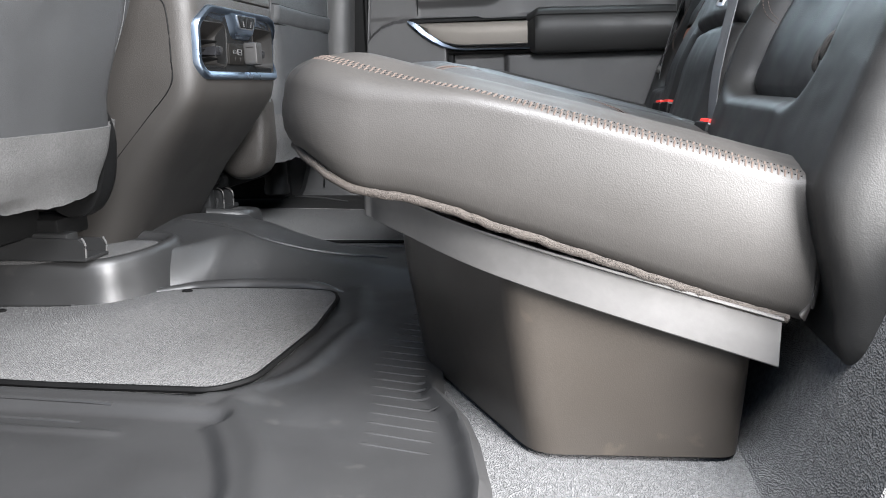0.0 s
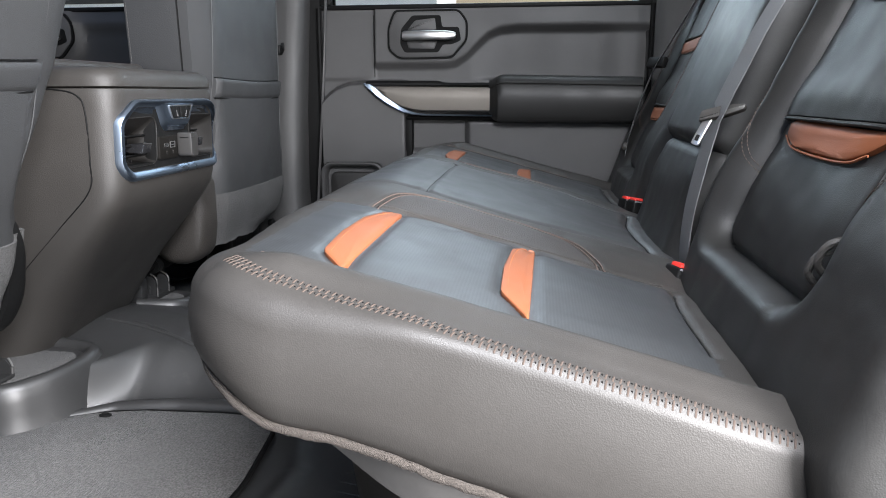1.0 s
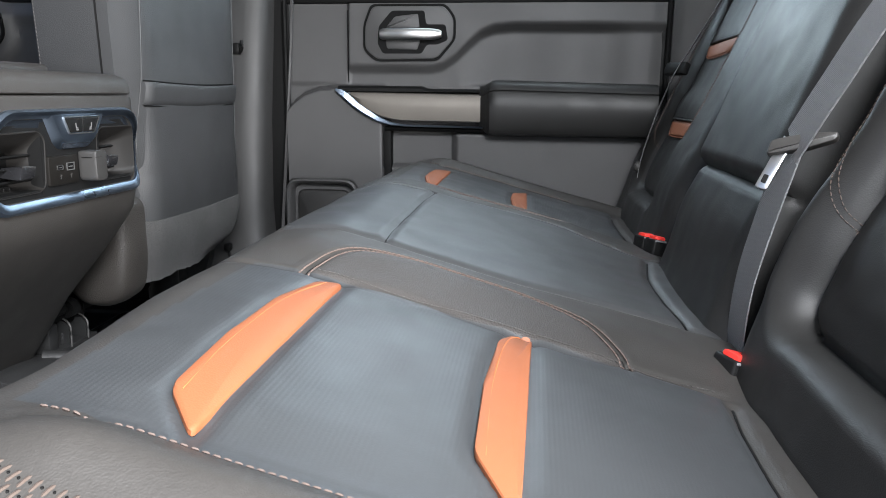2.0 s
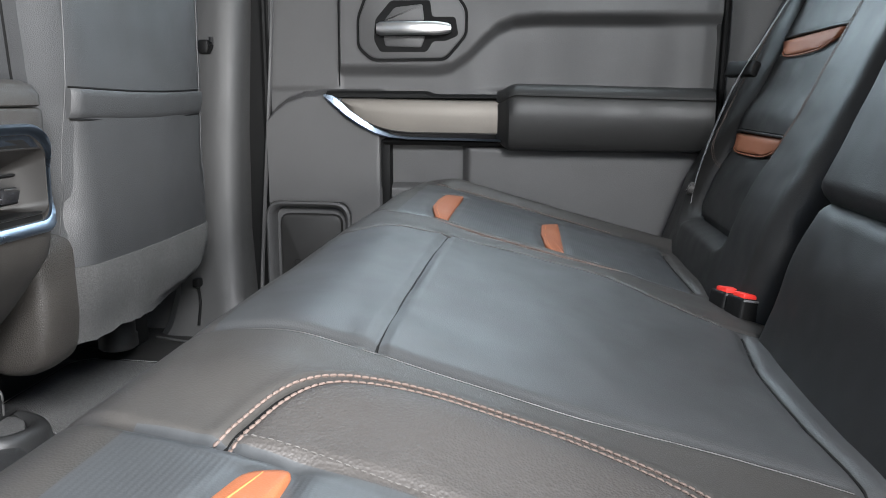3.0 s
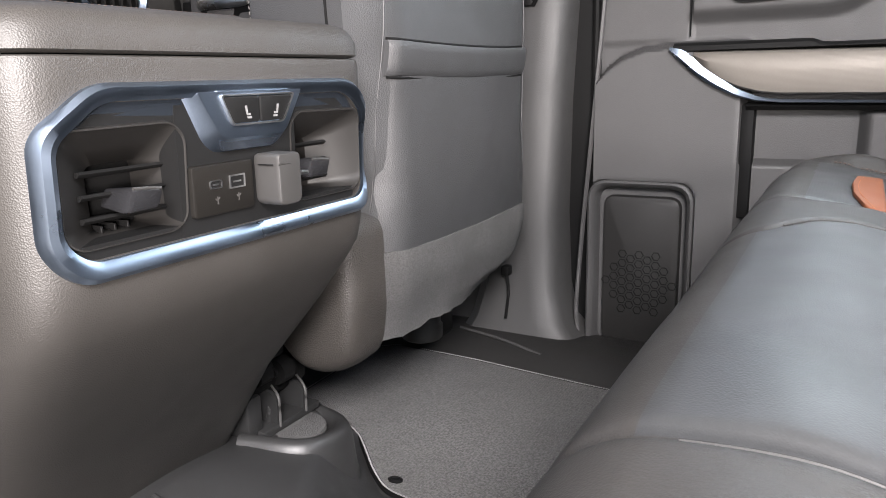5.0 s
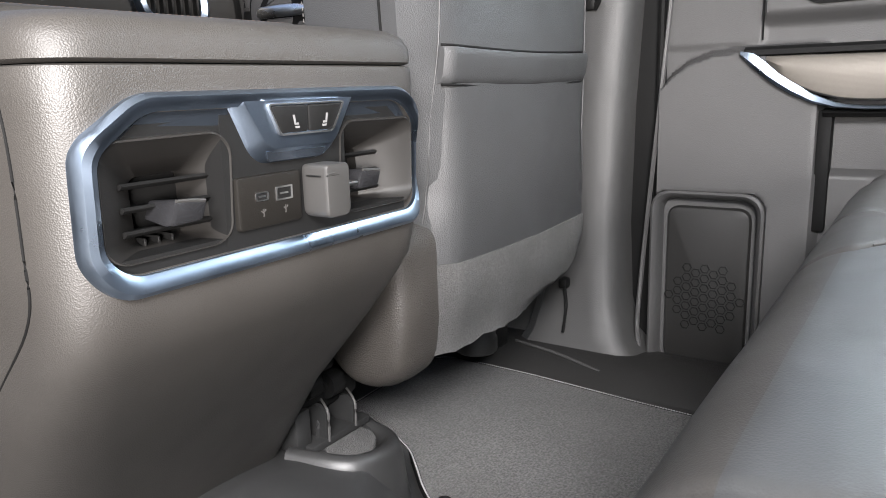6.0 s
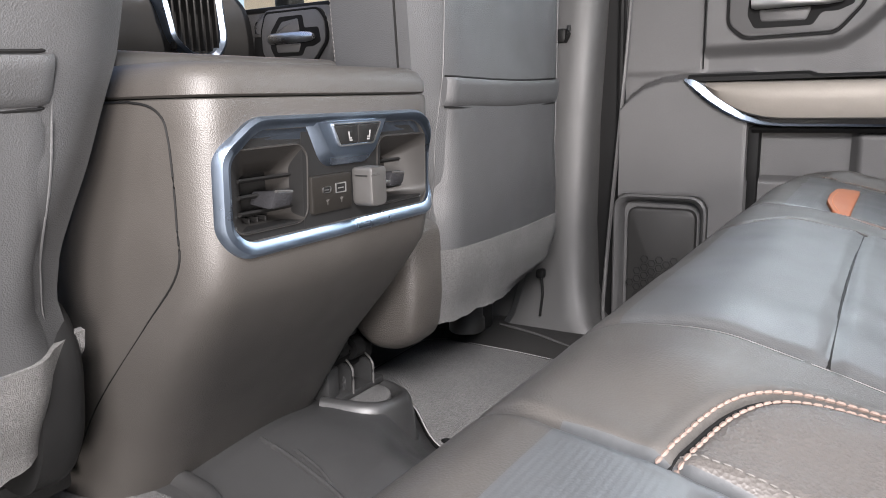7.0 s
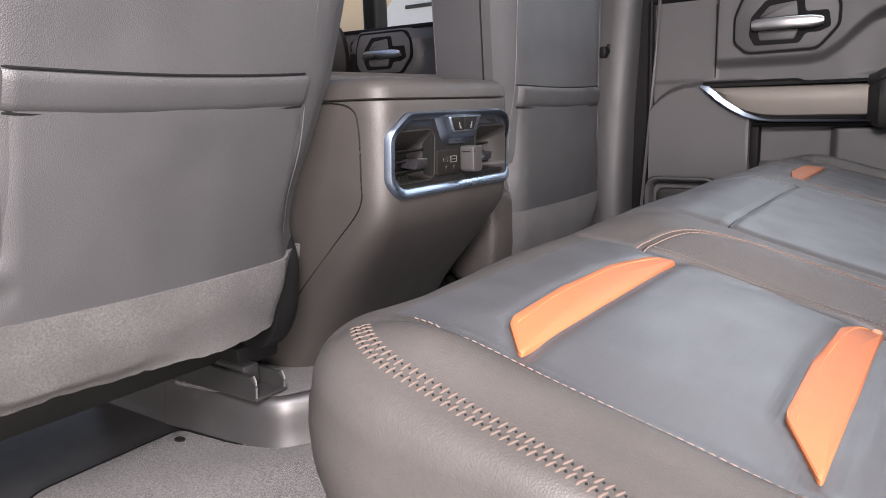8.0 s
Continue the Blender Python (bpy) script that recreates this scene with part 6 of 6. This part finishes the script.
for lo, hi in ((-0.0560, -0.0190), (-0.0176, 0.0200)):
    bm = bmesh.new()
    first = lo < -0.03
    poly = [(lo, 0.4772), (hi, 0.4772), (hi - (0 if first else 0.0125), 0.4580), (lo + (0.0098 if first else 0), 0.4580)]
    plate(bm, rounded(poly, 0.002, 2), lambda a, b, h: wrap(a, b, h + 0.0045), 0.004, 0.001)
    key = part("switch_key", bm, PLASTIC_DARK, ton)
    c = 0.5 * (lo + hi) + (0.006 if first else -0.002)
    bm = bmesh.new()
    flip = 1 if first else -1
    for p in ([(-0.004, 0.006), (-0.0015, 0.006), (-0.0005, -0.001), (0.003, -0.001), (0.003, -0.003), (-0.002, -0.003)], [(-0.002, -0.004), (0.004, -0.004), (0.004, -0.006), (-0.001, -0.006)]):
        plate(bm, [(c + flip * a * 0.8, 0.4655 + b * 0.8) for a, b in p], lambda a, b, h: wrap(a, b, h + 0.0085), 0.0004)
    part("heater_mark", bm, WHITE_PRINT, key, "white seat heater mark")
bm = bmesh.new()
plate(bm, rounded([(-0.054, 0.4385), (0.000, 0.4385), (0.004, 0.4460), (-0.058, 0.4460)], 0.001, 2), lambda a, b, h: wrap(a, b, h + 0.0005 + 0.30 * (b - 0.4385)), 0.002)
part("marking_strip", bm, CHROME_DARK, ton, "dark strip under the switches")
# dark sloping band between the upper chrome and the outlets
for poly in ([(-0.1825, 0.4560), (-0.152, 0.4770), (-0.085, 0.4780), (-0.082, 0.4620), (-0.096, 0.4640), (-0.176, 0.4620)], [(0.026, 0.4620), (0.034, 0.4780), (0.100, 0.4770), (0.135, 0.4540), (0.125, 0.4570), (0.100, 0.4620)]):
    bm = bmesh.new()
    loft(bm, [[wrap(a, b, h - 0.0012 - 0.16 * max(0.0, 0.4775 - b)) for a, b in poly] for h in (-0.012, 0.0)])
    part("shadow_band", bm, CHROME_DARK, console, "dark gloss band above the outlet")


def vent(outer, inner, tab_y):
    """One outlet: a rounded frame, a funnel down to the duct, louvre blades and a tab."""
    o = rounded(outer, 0.009, 5)
    i = rounded(inner, 0.004, 5)
    lip = [(a + (c - a) * 0.10, b + (d - b) * 0.10) for (a, b), (c, d) in zip(o, i)]
    bm = bmesh.new()
    rings = [[wrap(a, b, h) for a, b in o] for h in (-0.030, -0.003)] + [[wrap(a + (c - a) * f, b + (d - b) * f, h) for (a, b), (c, d) in zip(o, lip)] for f, h in ((0.3, -0.0005), (0.7, -0.0005), (1.0, -0.002))]
    rings += [[wrap(a + (c - a) * f, b + (d - b) * f, -0.002 - 0.034 * f) for (a, b), (c, d) in zip(lip, i)] for f in (0.08, 0.5, 1.0)]
    rings.append([wrap(a, b, -0.048) for a, b in i])
    loft(bm, rings, caps=False)
    v = part("vent", bm, VENT_PLASTIC, console, "dark grey vent surround")
    bm = bmesh.new()
    plate(bm, i, lambda a, b, h: wrap(a, b, h - 0.050), 0.004)
    part("duct", bm, RUBBER_EDGE, v, "dark duct behind the louvres")
    y0, y1 = min(a for a, b in inner) - 0.017, max(a for a, b in inner) + 0.004
    z0 = min(b for a, b in inner)
    for k in range(3):
        bm = bmesh.new()
        zz = z0 + 0.0095 + 0.0150 * k
        blade = [(-0.497, zz - 0.005), (-0.466, zz - 0.0004), (-0.4635, zz + 0.0018), (-0.466, zz + 0.0034), (-0.497, zz - 0.0010)]
        loft(bm, [[(x, y, z) for x, z in blade] for y in (y0, y1)])
        part("louvre", bm, PLASTIC_DARK, v)
    bm = bmesh.new()
    for k in range(3):
        yy = y0 + 0.022 + 0.0105 * k
        box(bm, (-0.494, yy - 0.001, z0 - 0.002), (-0.478, yy + 0.001, z0 + 0.004), 0.0005, 1)
    part("rear_vane", bm, PLASTIC_DARK, v, "row of upright vanes behind the louvres", kind="stuff")
    bm = bmesh.new()
    tab = []
    for x, f in ((-0.474, 0.72), (-0.458, 0.90), (-0.4475, 1.0), (-0.4440, 0.92), (-0.4430, 0.74)):
        ring = rounded([(-0.017, -0.0085), (0.011, -0.0075), (0.016, 0.0060), (-0.010, 0.0085)], 0.004, 4)
        tab.append([(x, tab_y + a * f, 0.4145 + b * f) for a, b in ring])
    loft(bm, tab)
    t = part("tab", bm, GLOSS_BLACK, v, "glossy black louvre tab")
    bm = bmesh.new()
    tube(bm, [(-0.4438, tab_y - 0.009, 0.4220), (-0.4434, tab_y + 0.002, 0.4213), (-0.4438, tab_y + 0.013, 0.4198)], 0.0012, 6)
    part("tab_edge", bm, SILICONE, t, "worn upper edge of the tab")


vent([(-0.1835, 0.4540), (-0.1845, 0.3960), (-0.174, 0.3870), (-0.098, 0.3870), (-0.087, 0.3950), (-0.084, 0.4530), (-0.095, 0.4635), (-0.176, 0.4625)],
     [(-0.141, 0.4320), (-0.139, 0.3930), (-0.135, 0.3915), (-0.100, 0.3915), (-0.0965, 0.3930), (-0.0975, 0.4330), (-0.101, 0.4365), (-0.137, 0.4355)], -0.126)
vent([(0.026, 0.4540), (0.024, 0.3950), (0.036, 0.3870), (0.116, 0.3870), (0.130, 0.3960), (0.129, 0.4540), (0.120, 0.4625), (0.036, 0.4635)],
     [(0.034, 0.4330), (0.033, 0.3930), (0.037, 0.3915), (0.084, 0.3915), (0.088, 0.3930), (0.085, 0.4330), (0.081, 0.4360), (0.038, 0.4360)], 0.056)
bm = bmesh.new()
plate(bm, rounded([(-0.084, 0.3925), (-0.023, 0.3925), (-0.023, 0.4300), (-0.084, 0.4300)], 0.003, 3), lambda a, b, h: wrap(a, b, h - 0.003), 0.005, 0.0015)
usb = part("usb_panel", bm, PLASTIC_BROWN, console, "dark brown socket panel")
for y0, w, hh, mat in ((-0.0625, 0.0052, 0.0022, 3), (-0.041, 0.0072, 0.0042, 1)):
    bm = bmesh.new()
    oo = rounded([(y0 - w - 0.001, 0.4150 - hh - 0.001), (y0 + w + 0.001, 0.4150 - hh - 0.001), (y0 + w + 0.001, 0.4150 + hh + 0.001), (y0 - w - 0.001, 0.4150 + hh + 0.001)], 0.002 if mat == 3 else 0.0006, 3)
    ii = [(y0 + (a - y0) * 0.82, 0.415 + (b - 0.415) * 0.74) for a, b in oo]
    ring_plate(bm, oo, ii, lambda a, b, h: wrap(a, b, h + 0.002), ((0, -0.001), (0.1, 0.0008), (0.9, 0.0008), (1, -0.001)))
    sock = part("socket", bm, ALLOY, usb, "bright socket rim")
    bm = bmesh.new()
    plate(bm, ii, lambda a, b, h: wrap(a, b, h + 0.0019), 0.0003)
    part("socket_hole", bm, RUBBER_EDGE, sock)
    bm = bmesh.new()
    plate(bm, [(y0 - w * 0.6, 0.4155), (y0 + w * 0.5, 0.4155), (y0 + w * 0.5, 0.4143), (y0 - w * 0.6, 0.4143)], lambda a, b, h: wrap(a, b, h + 0.0022), 0.0006)
    part("contact", bm, ALLOY, sock)
    bm = bmesh.new()
    for q in ((0, -0.004, 0, 0.004), (0, 0.0, 0.003, 0.002), (0, -0.001, -0.003, 0.001), (0.0026, 0.002, 0.0034, 0.003), (-0.0034, 0.001, -0.0026, 0.002), (-0.001, -0.005, 0.001, -0.004)):
        a0, b0, a1, b1 = (0.62 * c for c in q)
        d = Vector((a1 - a0, b1 - b0)).normalized()
        n = Vector((-d.y, d.x)) * 0.0004
        c0, c1 = Vector((y0 + 0.001 + a0, 0.4035 + b0)), Vector((y0 + 0.001 + a1, 0.4035 + b1))
        plate(bm, [tuple(c0 + n), tuple(c1 + n), tuple(c1 - n), tuple(c0 - n)], lambda a, b, h: wrap(a, b, h + 0.0020), 0.0003)
    part("data_mark", bm, PRINT_GREY, usb, "grey printed socket mark")

EY = -0.006
case = thing("earbud_case", (-0.43, EY, 0.394), "grey silicone earbud case hooked onto the vent", "earbud case")
bm = bmesh.new()
o = rounded([(-0.0295, 0.393), (-0.004, 0.393), (-0.004, 0.4335), (-0.0295, 0.4335)], [0.007, 0.007, 0.004, 0.004], 5)
loft(bm, [[(x, EY + (a + 0.016) * f, 0.4135 + (b - 0.4135) * f) for a, b in o] for x, f in ((-0.448, 0.95), (-0.4465, 0.985), (-0.444, 1.0), (-0.426, 1.0), (-0.4238, 0.985), (-0.4228, 0.95), (-0.4225, 0.88))])
part("shell", bm, SILICONE, case)
bm = bmesh.new()
box(bm, (-0.4235, EY - 0.0135, 0.4245), (-0.4224, EY + 0.0005, 0.4255), 0.0004, 1)
box(bm, (-0.442, EY - 0.0155, 0.4245), (-0.427, EY - 0.0144, 0.4255), 0.0004, 1)
part("lid_seam", bm, RUBBER_EDGE, case, "dark slit of the lid")
bm = bmesh.new()
box(bm, (-0.4232, EY - 0.0135, 0.4255), (-0.4222, EY - 0.004, 0.4275), 0.0005, 1)
part("clasp", bm, SILICONE, case)
bm = bmesh.new()
box(bm, (-0.447, EY - 0.003, 0.412), (-0.436, EY + 0.038, 0.4155), 0.001, 2)
part("hook", bm, ALLOY, case, "bright hook")

# ---- dashboard and front far door ----
dash = thing("dashboard", (-1.5, 0.0, 0.4), "charcoal dashboard with a chrome-ringed air outlet", "dashboard")
bm = bmesh.new()
prof = rounded([(-1.78, 0.80), (-1.45, 0.79), (-1.36, 0.74), (-1.34, 0.62), (-1.40, 0.45), (-1.50, 0.25), (-1.78, 0.25)], 0.05, 5)
loft(bm, [[(x - 0.04 * abs(y) ** 2, y, z) for x, z in prof] for y in steps(-0.84, 0.77, 24)])
part("dash_body", bm, PLASTIC_DARK, dash)
o = rounded([(0.495, 0.640), (0.545, 0.603), (0.625, 0.600), (0.655, 0.640), (0.645, 0.76), (0.47, 0.76)], 0.02, 5)
i = [(0.56 + (a - 0.56) * 0.78, 0.68 + (b - 0.68) * 0.82) for a, b in o]
bm = bmesh.new()
ring_plate(bm, o, i, lambda a, b, h: (-1.345 + h, a, b), ((0, -0.03), (0.05, 0.010), (0.5, 0.016), (0.95, 0.008), (1, -0.02)))
outlet = part("air_outlet", bm, CHROME, dash, "chrome ring round the outlet")
bm = bmesh.new()
plate(bm, i, lambda a, b, h: (-1.355 + h, a, b), 0.006)
part("outlet_back", bm, RUBBER_EDGE, outlet)
for k in range(7):
    bm = bmesh.new()
    yy = 0.505 + k * 0.020
    box(bm, (-1.352, yy - 0.003, 0.62), (-1.335, yy + 0.003, 0.74), 0.002, 1)
    part("outlet_blade", bm, PLASTIC_DARK, outlet)

fdoor = thing("door_2", (-1.1, 0.82, -0.03), "closed charcoal front passenger door with silver lever", "door", kind="structure")
bm = bmesh.new()


def front_door_y(x, z):
    y = 0.80 - 0.03 * smooth(0.50, 0.44, z)
    y -= 0.018 * smooth(0.115, 0.095, math.hypot((x + 1.25) * 0.8, z - 0.65)) + 0.01 * smooth(0.66, 0.70, z)
    return y + 0.015 * smooth(0.69, 0.72, z)


v = sheet(bm, steps(-1.60, -0.56, 90), steps(-0.03, 0.725, 60), lambda x, z: (x, front_door_y(x, z), z))
thicken(bm, v, (0, 0.05, 0))
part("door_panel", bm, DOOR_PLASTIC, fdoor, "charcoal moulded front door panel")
door_handle(fdoor, -1.235, 0.652, 0.7735)
bm = bmesh.new()
plate(bm, rounded([(-1.385, 0.60), (-1.345, 0.60), (-1.345, 0.70), (-1.37, 0.70)], 0.006, 3), on_door(0.786), 0.006, 0.002)
sw = part("lock_panel", bm, PLASTIC_DARK, fdoor)
for zz in (0.682, 0.662):
    bm = bmesh.new()
    plate(bm, [(-1.372, zz), (-1.352, zz), (-1.352, zz + 0.008), (-1.372, zz + 0.008)], on_door(0.780), 0.003, 0.001)
    part("lock_key", bm, SILICONE, sw)
bm = bmesh.new()
for x0, x1, z0, z1 in ((-1.60, -0.56, 0.722, 0.735), (-0.60, -0.56, 0.735, 1.18), (-1.05, -0.56, 1.16, 1.20)):
    box(bm, (x0, 0.80, z0), (x1, 0.85, z1), 0.004)
part("window_frame", bm, PLASTIC_DARK, fdoor)
bm = bmesh.new()
plate(bm, [(-1.58, 0.73), (-0.59, 0.73), (-0.59, 1.17), (-1.05, 1.17), (-1.45, 0.85)], on_door(0.826), 0.004)
pane = part("window_pane", bm, GLASS, fdoor, "clear front side window")
pane.visible_shadow = False
bm = bmesh.new()
tube(bm, [(-1.56, 0.80, 0.74), (-1.06, 0.78, 1.24)], 0.035, 10)
tube(bm, [(-1.56, -0.84, 0.74), (-1.06, -0.80, 1.24)], 0.035, 10)
tagged(part("windscreen_pillar", bm, PLASTIC), "charcoal windscreen pillar trim", "pillar", kind="structure")
mirror = thing("door_mirror", (-1.44, 0.98, 0.72), "black door mirror outside the front window", "mirror")
bm = bmesh.new()
box(bm, (-1.475, 0.955, 0.70), (-1.405, 1.02, 1.06), 0.02, 4)
part("housing", bm, PLASTIC_DARK, mirror)
bm = bmesh.new()
box(bm, (-1.47, 0.84, 0.70), (-1.42, 0.965, 0.735), 0.012, 3)
part("arm", bm, PLASTIC_DARK, mirror)
